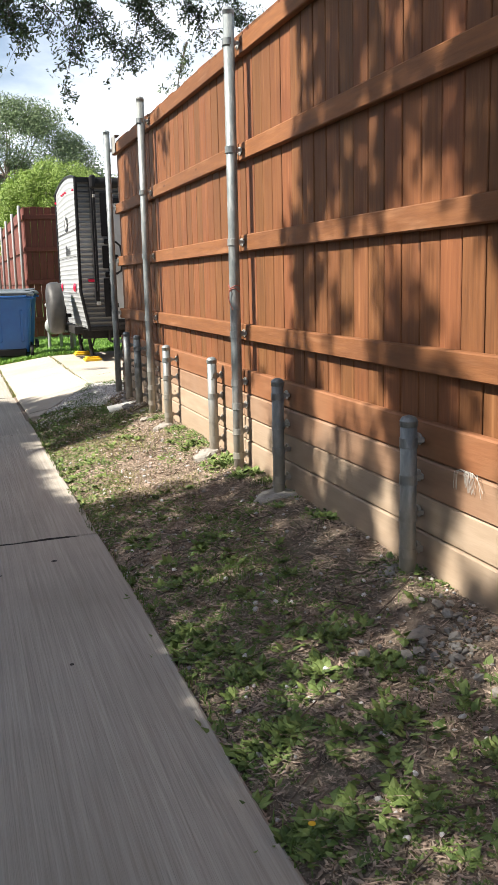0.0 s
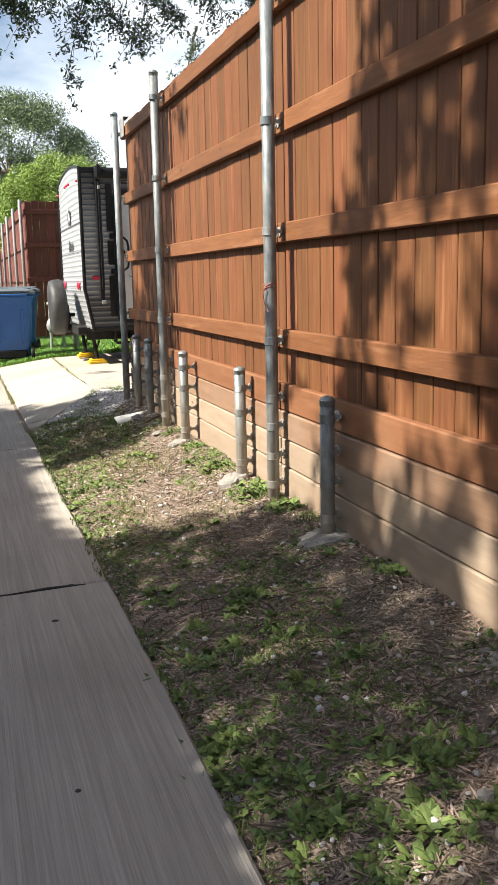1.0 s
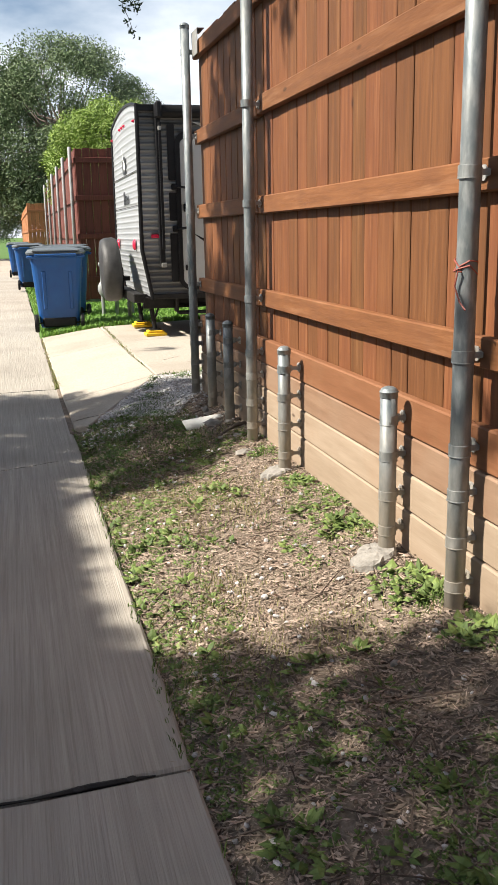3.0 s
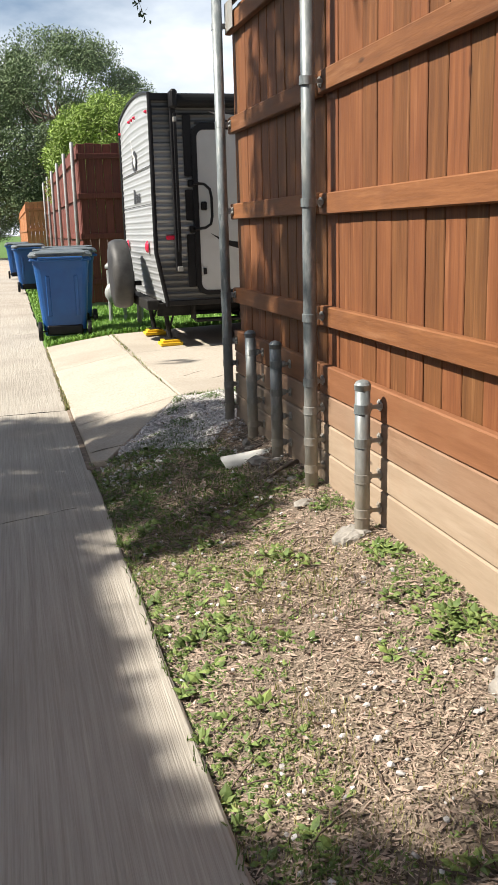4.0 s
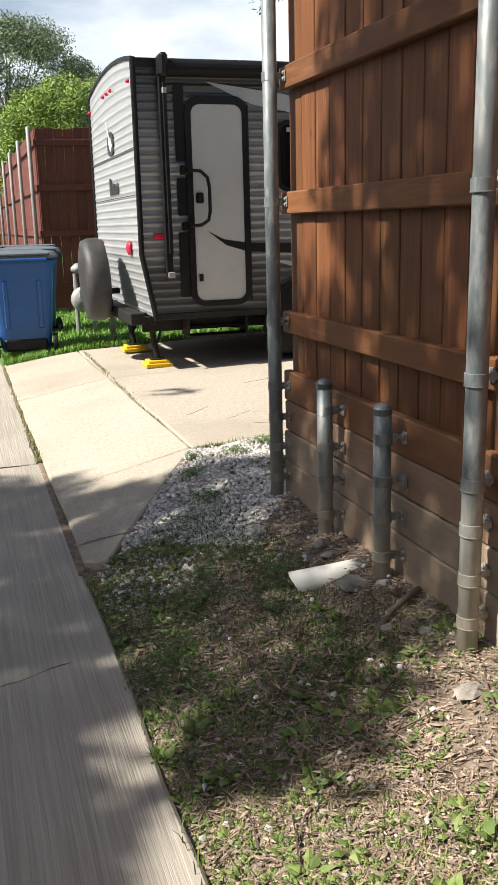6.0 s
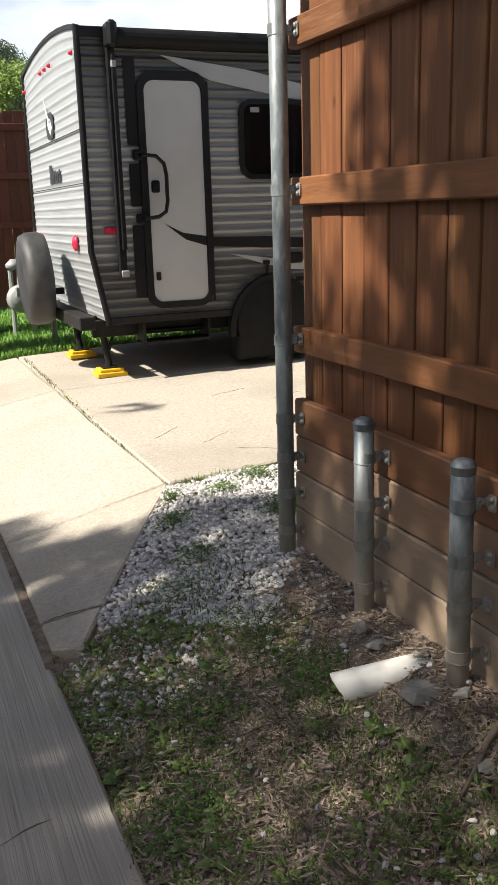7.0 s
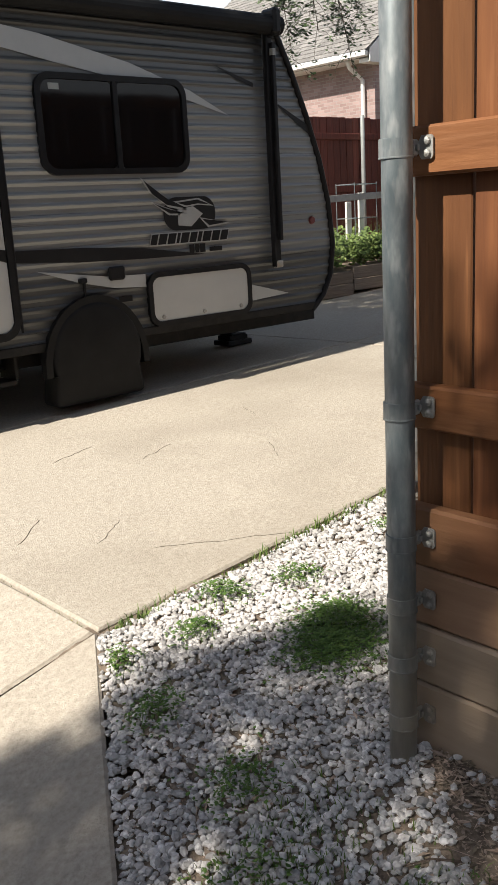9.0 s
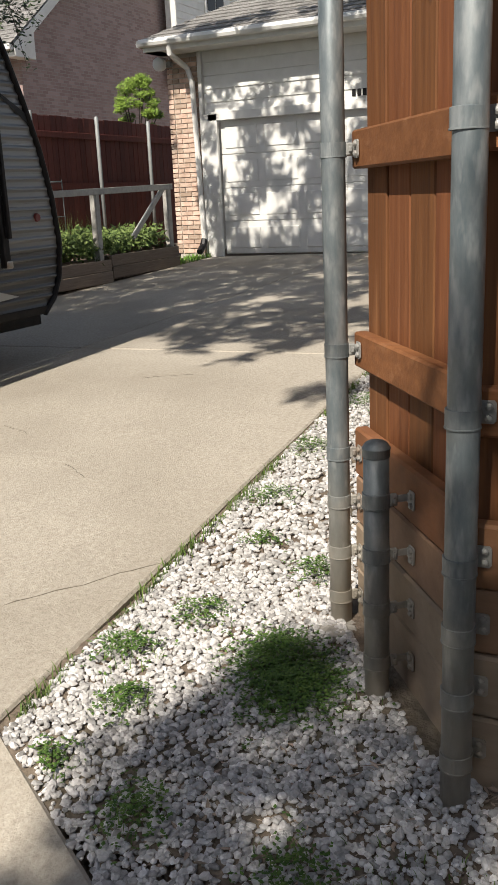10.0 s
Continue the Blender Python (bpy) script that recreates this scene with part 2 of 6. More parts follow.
m_dull_red = mk("dull_red_lens", [(0.10, 0.012, 0.012), (0.16, 0.03, 0.03)], 6, (1, 1, 1), 0.4, 0, 0, None, 0)
m_grey_paint = mk("meter_grey", [(0.24, 0.255, 0.25), (0.33, 0.345, 0.34)], 9, (1, 1, 1), 0.55, 0.1, 0.1, 40, 0.05)
m_bed = mk("bed_timber", [(0.13, 0.095, 0.07), (0.22, 0.17, 0.13)], 5, GRAIN_X, 0.85, 0, 0.3, 10, 0.15)
m_pale_timber = mk("weathered_timber", [(0.33, 0.31, 0.28), (0.48, 0.46, 0.42)], 5, (3, 3, 3), 0.85, 0, 0.3, 10, 0.1)
m_decal_light = mk("silver_decal", [(0.33, 0.34, 0.345), (0.41, 0.42, 0.425)], 3, (1, 1, 1), 0.4, 0.1, 0, None, 0)
m_decal_dark = mk("charcoal_decal", [(0.012, 0.012, 0.013), (0.02, 0.02, 0.022)], 3, (1, 1, 1), 0.4, 0, 0, None, 0)


def mud_splash(m):
    """Dried tan mud splashed up the lower part of the steel, thinning out unevenly."""
    n, l = m.node_tree.nodes, m.node_tree.links
    p = n["Principled BSDF"]
    src = p.inputs["Base Color"].links[0].from_socket
    geo = n.new("ShaderNodeNewGeometry")
    sep = n.new("ShaderNodeSeparateXYZ")
    l.new(geo.outputs["Position"], sep.inputs[0])
    ns = n.new("ShaderNodeTexNoise")
    ns.inputs["Scale"].default_value = 14
    ns.inputs["Detail"].default_value = 5
    l.new(geo.outputs["Position"], ns.inputs["Vector"])
    ad = n.new("ShaderNodeMath")
    ad.operation = "MULTIPLY_ADD"
    l.new(ns.outputs["Fac"], ad.inputs[0])
    ad.inputs[1].default_value = 0.5
    l.new(sep.outputs["Z"], ad.inputs[2])
    mr = n.new("ShaderNodeMapRange")
    mr.inputs["From Min"].default_value, mr.inputs["From Max"].default_value = 0.5, 0.98
    mr.inputs["To Min"].default_value, mr.inputs["To Max"].default_value = 0.6, 0.0
    l.new(ad.outputs[0], mr.inputs["Value"])
    mx = n.new("ShaderNodeMix")
    mx.data_type = "RGBA"
    l.new(mr.outputs["Result"], mx.inputs["Factor"])
    l.new(src, mx.inputs["A"])
    mx.inputs["B"].default_value = (0.36, 0.30, 0.22, 1)
    l.new(mx.outputs["Result"], p.inputs["Base Color"])


mud_splash(m_galv)
mud_splash(m_bracket)
for wood_like in (m_picket, m_rail, m_plank_a, m_plank_b, m_far_leaf):
    wood_like.node_tree.nodes["Principled BSDF"].inputs["Specular IOR Level"].default_value = 0.3
for matt in (m_soil, m_chip, m_weed, m_clover, m_grass, m_alley, m_drive, m_twig):
    matt.node_tree.nodes["Principled BSDF"].inputs["Specular IOR Level"].default_value = 0.22
for dull in (m_rubber, m_black, m_decal_dark, m_frame_steel):
    dull.node_tree.nodes["Principled BSDF"].inputs["Specular IOR Level"].default_value = 0.18


def rv_side_material():
    """Brushed aluminium siding: smoothly darker towards the top, pale grey middle, streaked charcoal below."""
    m = mk("rv_side_aluminium", [(0.75, 0.75, 0.75), (1.0, 1.0, 1.0)], 2.2, (0.35, 1, 26), 0.30, 0.3, 0.03, 60, 0)
    n, l = m.node_tree.nodes, m.node_tree.links
    p = n["Principled BSDF"]
    src = p.inputs["Base Color"].links[0].from_socket
    geo = n.new("ShaderNodeNewGeometry")
    sep = n.new("ShaderNodeSeparateXYZ")
    l.new(geo.outputs["Position"], sep.inputs[0])
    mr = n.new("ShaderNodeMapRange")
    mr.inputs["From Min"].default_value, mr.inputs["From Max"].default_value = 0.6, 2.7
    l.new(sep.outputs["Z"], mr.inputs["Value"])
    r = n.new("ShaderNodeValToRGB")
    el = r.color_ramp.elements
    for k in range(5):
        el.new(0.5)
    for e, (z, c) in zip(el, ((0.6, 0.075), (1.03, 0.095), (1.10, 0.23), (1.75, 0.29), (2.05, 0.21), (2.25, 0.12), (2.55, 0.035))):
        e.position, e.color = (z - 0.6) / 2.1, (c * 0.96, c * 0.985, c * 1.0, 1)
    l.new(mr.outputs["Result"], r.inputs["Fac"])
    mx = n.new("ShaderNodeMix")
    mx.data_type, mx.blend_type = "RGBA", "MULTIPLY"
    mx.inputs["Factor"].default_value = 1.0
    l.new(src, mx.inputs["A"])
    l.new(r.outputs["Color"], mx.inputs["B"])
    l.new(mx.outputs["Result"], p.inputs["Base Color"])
    return m


m_rv_side = rv_side_material()

# --- mesh helpers ---
class Shape:
    """Collects vertices and faces of one mesh."""

    def __init__(self):
        self.v, self.f = [], []

    def add(self, verts, faces):
        k = len(self.v)
        self.v += [tuple(p) for p in verts]
        self.f += [tuple(i + k for i in f) for f in faces]
        return self

    def box(self, size, m=None, c=0.0):
        """A box of that size about the origin with chamfered edges, moved by m (a matrix or a place)."""
        m = m if isinstance(m, Matrix) else Matrix.Translation(m or (0, 0, 0))
        h = Vector(size) / 2
        c = min(c, min(h) * 0.8)
        if c <= 0:
            vs = [Vector((sx * h.x, sy * h.y, sz * h.z)) for sx in (-1, 1) for sy in (-1, 1) for sz in (-1, 1)]
            fs = [(0, 1, 3, 2), (4, 6, 7, 5), (0, 4, 5, 1), (2, 3, 7, 6), (0, 2, 6, 4), (1, 5, 7, 3)]
            return self.add([m @ p for p in vs], fs)
        signs = [(sx, sy, sz) for sx in (-1, 1) for sy in (-1, 1) for sz in (-1, 1)]
        vs, at = [], {}
        for s in signs:
            for a in range(3):
                at[s, a] = len(vs)
                vs.append(Vector([s[k] * (h[k] - (0 if k == a else c)) for k in range(3)]))
        fs = []
        for a in range(3):
            b, d = (a + 1) % 3, (a + 2) % 3
            for s in (-1, 1):
                ring = []
                for sb, sd in ((-1, -1), (1, -1), (1, 1), (-1, 1)):
                    k = [0, 0, 0]
                    k[a], k[b], k[d] = s, sb, sd
                    ring.append(at[tuple(k), a])
                fs.append(ring)
            for sb in (-1, 1):
                for sd in (-1, 1):
                    lo, hi = [0, 0, 0], [0, 0, 0]
                    lo[a], hi[a] = -1, 1
                    lo[b] = hi[b] = sb
                    lo[d] = hi[d] = sd
                    fs.append([at[tuple(lo), b], at[tuple(hi), b], at[tuple(hi), d], at[tuple(lo), d]])
        for s in signs:
            fs.append([at[s, 0], at[s, 1], at[s, 2]])
        good = []
        for f in fs:
            p = [vs[i] for i in f]
            nrm = (p[1] - p[0]).cross(p[2] - p[0])
            mid = sum(p, Vector()) / len(p)
            good.append(f if nrm.dot(mid) > 0 else f[::-1])
        return self.add([m @ p for p in vs], good)

    def lathe(self, profile, n=16, m=None):
        """profile: (radius, height) from the bottom up, turned about z."""
        m = m if isinstance(m, Matrix) else Matrix.Translation(m or (0, 0, 0))
        vs, fs = [], []
        for r, z in profile:
            for k in range(n):
                a = 2 * math.pi * k / n
                vs.append(m @ Vector((r * math.cos(a), r * math.sin(a), z)))
        for i in range(len(profile) - 1):
            for k in range(n):
                fs.append((i * n + k, i * n + (k + 1) % n, (i + 1) * n + (k + 1) % n, (i + 1) * n + k))
        fs.append(tuple(range(n))[::-1])
        fs.append(tuple((len(profile) - 1) * n + k for k in range(n)))
        return self.add(vs, fs)

    def tube(self, points, radius, n=8):
        """A round bar along points; radius a number or one for each point."""
        pts = [Vector(p) for p in points]
        rad = radius if isinstance(radius, (list, tuple)) else [radius] * len(pts)
        vs, fs = [], []
        side = None
        for i, p in enumerate(pts):
            d = (pts[min(i + 1, len(pts) - 1)] - pts[max(i - 1, 0)]).normalized()
            if side is None:
                side = d.orthogonal().normalized()
            side = (side - d * side.dot(d)).normalized()
            up = d.cross(side)
            for k in range(n):
                a = 2 * math.pi * k / n
                vs.append(p + rad[i] * (math.cos(a) * side + math.sin(a) * up))
        for i in range(len(pts) - 1):
            for k in range(n):
                fs.append((i * n + k, i * n + (k + 1) % n, (i + 1) * n + (k + 1) % n, (i + 1) * n + k))
        fs.append(tuple(range(n))[::-1])
        fs.append(tuple((len(pts) - 1) * n + k for k in range(n)))
        return self.add(vs, fs)

    def plate(self, outline, thick, m=None):
        """A flat plate: outline in local x, z; its front at y = 0, thick towards +y."""
        m = m or Matrix()
        n = len(outline)
        vs = [m @ Vector((x, 0, z)) for x, z in outline] + [m @ Vector((x, thick, z)) for x, z in outline]
        fs = [tuple(range(n)), tuple(range(2 * n - 1, n - 1, -1))]
        fs += [(i, i + n, (i + 1) % n + n, (i + 1) % n) for i in range(n)]
        return self.add(vs, fs)

    def mesh(self, name, material, smooth=False):
        me = bpy.data.meshes.new(name)
        me.from_pydata(self.v, [], self.f)
        me.materials.append(material)
        if smooth:
            me.polygons.foreach_set("use_smooth", [True] * len(me.polygons))
        me.update()
        return me


WORLD = {}


def thing(name, place, label, category, group="", kind=""):
    ob = new(name)
    ob.empty_display_size = 0.1
    ob.location = place
    WORLD[ob] = Matrix.Translation(place)
    return tagged(ob, label, category, group, kind)


def part(name, shape, material, parent=None, label="", smooth=False, m=None):
    """One mesh object in world coordinates (or a shared mesh at the pose m) under its parent."""
    me = shape if isinstance(shape, bpy.types.Mesh) else shape.mesh(name, material, smooth)
    ob = new(name, me)
    m = m or Matrix()
    WORLD[ob] = m
    if parent:
        ob.parent = parent
        ob.matrix_parent_inverse = WORLD[parent].inverted()
    ob.matrix_basis = m
    if label:
        ob["label"] = label
    return ob


def soften(ob, width, segments=2):
    """Rounds the edges of a mesh for good."""
    bm = bmesh.new()
    bm.from_mesh(ob.data)
    bmesh.ops.recalc_face_normals(bm, faces=bm.faces)
    edges = [e for e in bm.edges if len(e.link_faces) == 2 and e.calc_face_angle() > 0.5]
    bmesh.ops.bevel(bm, geom=edges, offset=width, segments=segments, affect="EDGES", profile=0.5, clamp_overlap=True)
    bm.to_mesh(ob.data)
    bm.free()
    return ob


def smoothstep(a, b, x):
    t = min(1.0, max(0.0, (x - a) / (b - a)))
    return t * t * (3 - 2 * t)


def slab_z(x, y=12.4):
    """Height of the concrete and lawn beyond the strip: a steep apron, then a gentle rise; it falls a little with y."""
    fall = -0.0125 * (min(max(y, 9.65), 17.0) - 9.65) * smoothstep(0.6, 1.36, x)
    if x < 0.6:
        return 0.0
    if x < 1.36:
        return 0.02 + 0.235 * (x - 0.6) + fall
    return 0.199 + 0.034 * (min(x, 14) - 1.36) + fall


def ground_z(x, y):
    """Height of the bare ground."""
    if x < 0.6:
        return -0.02
    strip = 0.12 * smoothstep(0.6, 1.2, x) + 0.10 * smoothstep(1.2, 1.5, x) - 0.026 * (1 - smoothstep(0.66, 0.80, x))
    k = smoothstep(8.0, 9.2, y)
    return strip * (1 - k) + (slab_z(x, y) - 0.012) * k

# --- ground, one sheet to the horizon ---
def line_steps(spans):
    out = []
    for a, b, step in spans:
        n = max(1, round((b - a) / step))
        out += [a + (b - a) * k / n for k in range(n)]
    return out + [spans[-1][1]]


def build_ground():
    xs = line_steps([(-900, -60, 210), (-60, -6, 18), (-6, 0.5, 1.6), (0.5, 1.75, 0.032), (1.75, 3.2, 0.1), (3.2, 16, 0.8), (16, 60, 11), (60, 900, 210)])
    ys = line_steps([(-900, -60, 210), (-60, 0.4, 6), (0.4, 10.6, 0.04), (10.6, 16, 0.3), (16, 60, 4), (60, 900, 210)])
    vs, fs, kinds = [], [], []
    for y in ys:
        for x in xs:
            z = ground_z(x, y)
            if 0.62 < x < 3 and 0.3 < y < 10.6:
                z += 0.016 * noise.noise((x * 5, y * 5, 0)) + 0.007 * noise.noise((x * 19, y * 19, 3))
            covered = x < (0.66 if y < 5.5 else 0.62) or (9.0 < y < 14.42 and (x < 1.2 or y > 9.72 + 0.092 * (x - 1.36)) and x < 12.4)
            if covered:
                z -= 0.05
            if 0.58 < x < 0.64 and 8.5 < y < 16:
                z = 0.006
            vs.append((x, y, z))
    n = len(xs)
    for j in range(len(ys) - 1):
        for i in range(n - 1):
            fs.append((j * n + i, j * n + i + 1, (j + 1) * n + i + 1, (j + 1) * n + i))
            y, x = ys[j], xs[i]
            kinds.append(1 if (y > 14.2 and x < 6.8) or y < -30 or x < -4 else 0)
    s = Shape().add(vs, fs)
    me = s.mesh("ground", m_soil, True)
    me.materials.append(m_lawn_soil)
    me.polygons.foreach_set("material_index", kinds)
    ob = new("ground", me)
    tagged(ob, "brown bare soil and lawn ground under leaf litter", "ground", kind="structure")


build_ground()


def slab(name, outline, material, label, z_of, thick=0.09, wobble=0.0, seed=0, parent=None):
    """A concrete slab with that outline in plan, following z_of(x), its rim worn round."""
    rng = random.Random(seed)
    pts = []
    for i, (x, y) in enumerate(outline):
        x2, y2 = outline[(i + 1) % len(outline)]
        k = max(1, int(math.hypot(x2 - x, y2 - y) / 0.35)) if wobble else 1
        for j in range(k):
            u = j / k
            w = wobble if j else 0
            pts.append((x + (x2 - x) * u + rng.uniform(-w, w), y + (y2 - y) * u + rng.uniform(-w, w)))
    n = len(pts)
    top = [(x, y, z_of(x, y)) for x, y in pts]
    inner = []
    cx, cy = sum(p[0] for p in pts) / n, sum(p[1] for p in pts) / n
    for i, (x, y) in enumerate(pts):
        a, b = Vector(pts[i - 1]), Vector(pts[(i + 1) % n])
        d = (b - a).normalized()
        nrm = Vector((-d.y, d.x))
        if nrm.dot(Vector((cx - x, cy - y))) < 0:
            nrm = -nrm
        q = Vector((x, y)) + nrm * 0.01
        inner.append((q.x, q.y, z_of(q.x, q.y)))
    outer = [(x, y, z - 0.008) for x, y, z in top]
    low = [(x, y, z - thick) for x, y, z in top]
    s = Shape().add(inner + outer + low, [tuple(range(n))]
                    + [(i, i + n, (i + 1) % n + n, (i + 1) % n) for i in range(n)]
                    + [(i + n, i + 2 * n, (i + 1) % n + 2 * n, (i + 1) % n + n) for i in range(n)])
    ob = part(name, s, material, parent)
    bm = bmesh.new()
    bm.from_mesh(ob.data)
    bmesh.ops.recalc_face_normals(bm, faces=bm.faces)
    bm.to_mesh(ob.data)
    bm.free()
    if not parent:
        tagged(ob, label, "pavement", kind="structure")
    return ob


alley = thing("road", (-1.3, 5, 0), "grey tined concrete alley in slabs with open joints", "alley", kind="structure")
ALLEY_JOINTS = [-14, -7.4, -1.5, 4.42, 10.36, 16.3, 22.3, 28.3, 34.3, 46, 60]
for k in range(len(ALLEY_JOINTS) - 1):
    y0, y1 = ALLEY_JOINTS[k] + 0.007, ALLEY_JOINTS[k + 1] - 0.007
    for x0, x1 in ((-3.4, -1.4), (-1.386, 0.0)):
        if x1 == 0.0:
            e0, e1 = (0.672 if y0 < 0 else (0.643 if y0 < 5 else 0.60)), (0.645 if y1 < 5 else (0.605 if y1 < 12 else 0.585))
            slab("slab", [(x0, y0 - 0.03), (e0, y0 + 0.05), (e1, y1 + 0.05), (x0, y1 - 0.03)], m_alley, "", lambda x, y=0: 0.0, 0.1, 0.011, k, alley)
        else:
            slab("slab", [(x0, y0 - 0.03), (x1, y0 - 0.03), (x1, y1 - 0.03), (x0, y1 - 0.03)], m_alley, "", lambda x, y=0: 0.0, 0.1, 0.0, k, alley)

drive = thing("driveway", (6, 12, 0.3), "sunlit pale buff concrete driveway in large cracked slabs", "driveway", kind="structure")
for k, outline in enumerate((
        [(0.63, 8.60), (0.72, 8.53), (0.838, 8.752), (0.63, 8.80)],
        [(0.63, 8.815), (0.845, 8.765), (1.362, 9.65), (0.625, 9.662)],
        [(0.625, 9.676), (1.358, 9.664), (1.352, 12.4), (0.61, 12.4)],
        [(0.61, 12.41), (1.352, 12.41), (1.345, 14.36), (0.61, 14.5)],
        [(1.374, 9.662), (5.42, 10.01), (5.42, 12.34), (1.366, 12.34)],
        [(1.366, 12.352), (5.42, 12.352), (5.42, 14.45), (1.36, 14.36)],
        [(5.432, 10.01), (11.86, 10.2), (11.86, 12.34), (5.432, 12.34)],
        [(5.432, 12.352), (11.86, 12.352), (11.86, 14.62), (5.432, 14.5)])):
    slab("slab", outline, m_drive, "", slab_z, 0.1, 0.006, 40 + k, drive)
rng = random.Random(4)
m_crack = mk("crack_dirt", [(0.10, 0.085, 0.065), (0.16, 0.14, 0.11)], 30, (1, 1, 1), 0.95, 0, 0, None, 0)
for x0, y0, x1, y1, ob_parent, z_of in ((2.25, 9.75, 1.85, 10.05, drive, slab_z), (2.5, 11.05, 2.75, 11.15, drive, slab_z), (1.75, 10.25, 1.95, 10.42, drive, slab_z), (1.55, 10.5, 1.75, 10.72, drive, slab_z), (2.9, 10.5, 3.05, 10.72, drive, slab_z), (3.4, 11.2, 3.5, 11.45, drive, slab_z), (2.2, 11.4, 2.5, 11.5, drive, slab_z), (0.632, 8.812, 0.842, 8.756, drive, slab_z),
                                        (0.05, 7.62, 0.48, 7.78, alley, lambda x, y=0: 0.0), (4.6, 11.3, 4.75, 11.0, drive, slab_z)):
    pts = []
    for j in range(13):
        u = j / 12
        x, y = x0 + (x1 - x0) * u + 0.012 * noise.noise((u * 4, x0, 1)) + rng.uniform(-0.004, 0.004), y0 + (y1 - y0) * u + 0.02 * noise.noise((u * 4, x0, 2)) + rng.uniform(-0.004, 0.004)
        pts.append((x, y, z_of(x, y) + 0.0005))
    part("crack", Shape().tube(pts, [0.0006] + [rng.uniform(0.0008, 0.0022) for _ in range(11)] + [0.0006], 5), m_crack, ob_parent)

# dark tar in the near joint and a few old tar spots
m_tar = mk("joint_tar", [(0.012, 0.011, 0.010), (0.03, 0.027, 0.024)], 40, (1, 1, 1), 0.85, 0, 0.3, 60, 0)
for joint in (4.42, 10.36):
    pts = [(-1.38 + 1.93 * j / 24, joint - 0.03 + 0.0777 * j / 24 + rng.uniform(-0.003, 0.003), -0.0045) for j in range(25)]
    part("joint_seal", Shape().tube(pts, [rng.uniform(0.003, 0.0058) for _ in range(21)] + [0.006, 0.009, 0.007, 0.002], 6), m_tar, alley, "black tar seal")
for x, y, r in ((0.385, 4.08, 0.014), (0.12, 4.24, 0.009), (0.14, 3.95, 0.006), (0.36, 4.456, 0.015), (0.49, 4.463, 0.014), (0.1, 6.1, 0.008), (0.32, 2.9, 0.008)):
    part("tar_spot", Shape().lathe([(r, 0.0005), (r * 0.85, 0.002), (r * 0.1, 0.0025)], 11, Matrix.Translation((x, y, 0)) @ Matrix.Diagonal((1.0, rng.uniform(0.8, 1.15), 1, 1))), m_tar, alley, "black tar spot")

# --- wooden fence along the alley ---
RAILS, TOP = (0.97, 1.455, 1.938, 2.465), 2.555
POST_R = 0.029


def clamp_mesh(shift, gap):
    """A band round a post with a strap to the timber face and a two-bolt plate; local y points to the timber, gap away."""
    s = Shape()
    s.lathe([(POST_R + 0.0005, -0.0185), (POST_R + 0.0032, -0.018), (POST_R + 0.0032, -0.0155), (POST_R + 0.0022, -0.015), (POST_R + 0.0022, 0.016), (POST_R + 0.0005, 0.017)], 36)
    band_faces = len(s.f)
    sg = 1 if shift >= 0 else -1
    s.box((0.0035, gap - POST_R + 0.012, 0.017), (sg * 0.010, (gap + POST_R) / 2 - 0.006, 0), 0.0015)
    s.box((0.009, 0.018, 0.03), (sg * 0.014, POST_R + 0.007, 0), 0.003)
    s.box((0.007, 0.007, 0.012), (sg * 0.021, POST_R + 0.007, 0), 0.001)
    outline = [(shift * 0.25, -0.010), (shift * 0.5, -0.011), (shift * 0.72, -0.021), (shift + sg * 0.014, -0.021), (shift + sg * 0.018, -0.016), (shift + sg * 0.018, 0.016), (shift + sg * 0.014, 0.021), (shift * 0.72, 0.021), (shift * 0.5, 0.011), (shift * 0.25, 0.010)]
    s.plate(outline if sg > 0 else outline[::-1], 0.0035, Matrix.Translation((0, gap - 0.006, 0)))
    for dz in (-0.011, 0.011):
        s.lathe([(0.0075, 0), (0.007, 0.005), (0.002, 0.0075)], 8, Matrix.Translation((shift + sg * 0.006, gap - 0.0065, dz)) @ pose(0, 0, 0, 90))
    me = s.mesh("clamp", m_bracket)
    me.materials.append(m_galv)
    me.polygons.foreach_set("material_index", [1] * band_faces + [0] * (len(s.f) - band_faces))
    return me


CLAMPS = {}
CAP = Shape().lathe([(POST_R + 0.0008, -0.024), (POST_R + 0.002, -0.022), (POST_R + 0.002, -0.006), (POST_R + 0.0032, -0.005), (POST_R + 0.0032, -0.002), (POST_R * 1.02, -0.001), (POST_R * 0.96, 0.004), (POST_R * 0.82, 0.0085), (POST_R * 0.6, 0.012), (POST_R * 0.32, 0.0145), (POST_R * 0.12, 0.0155), (POST_R * 0.04, 0.0165)], 28).mesh("cap", m_galv, True)
TALL = Shape().lathe([(POST_R, -0.35), (POST_R, 0.5), (POST_R, 1.2), (POST_R, 2.40)], 28).mesh("post", m_galv, True)
SHORT = Shape().lathe([(POST_R, -0.35), (POST_R, 0.2), (POST_R, 0.575)], 28).mesh("post", m_galv, True)


PICKETS = {}


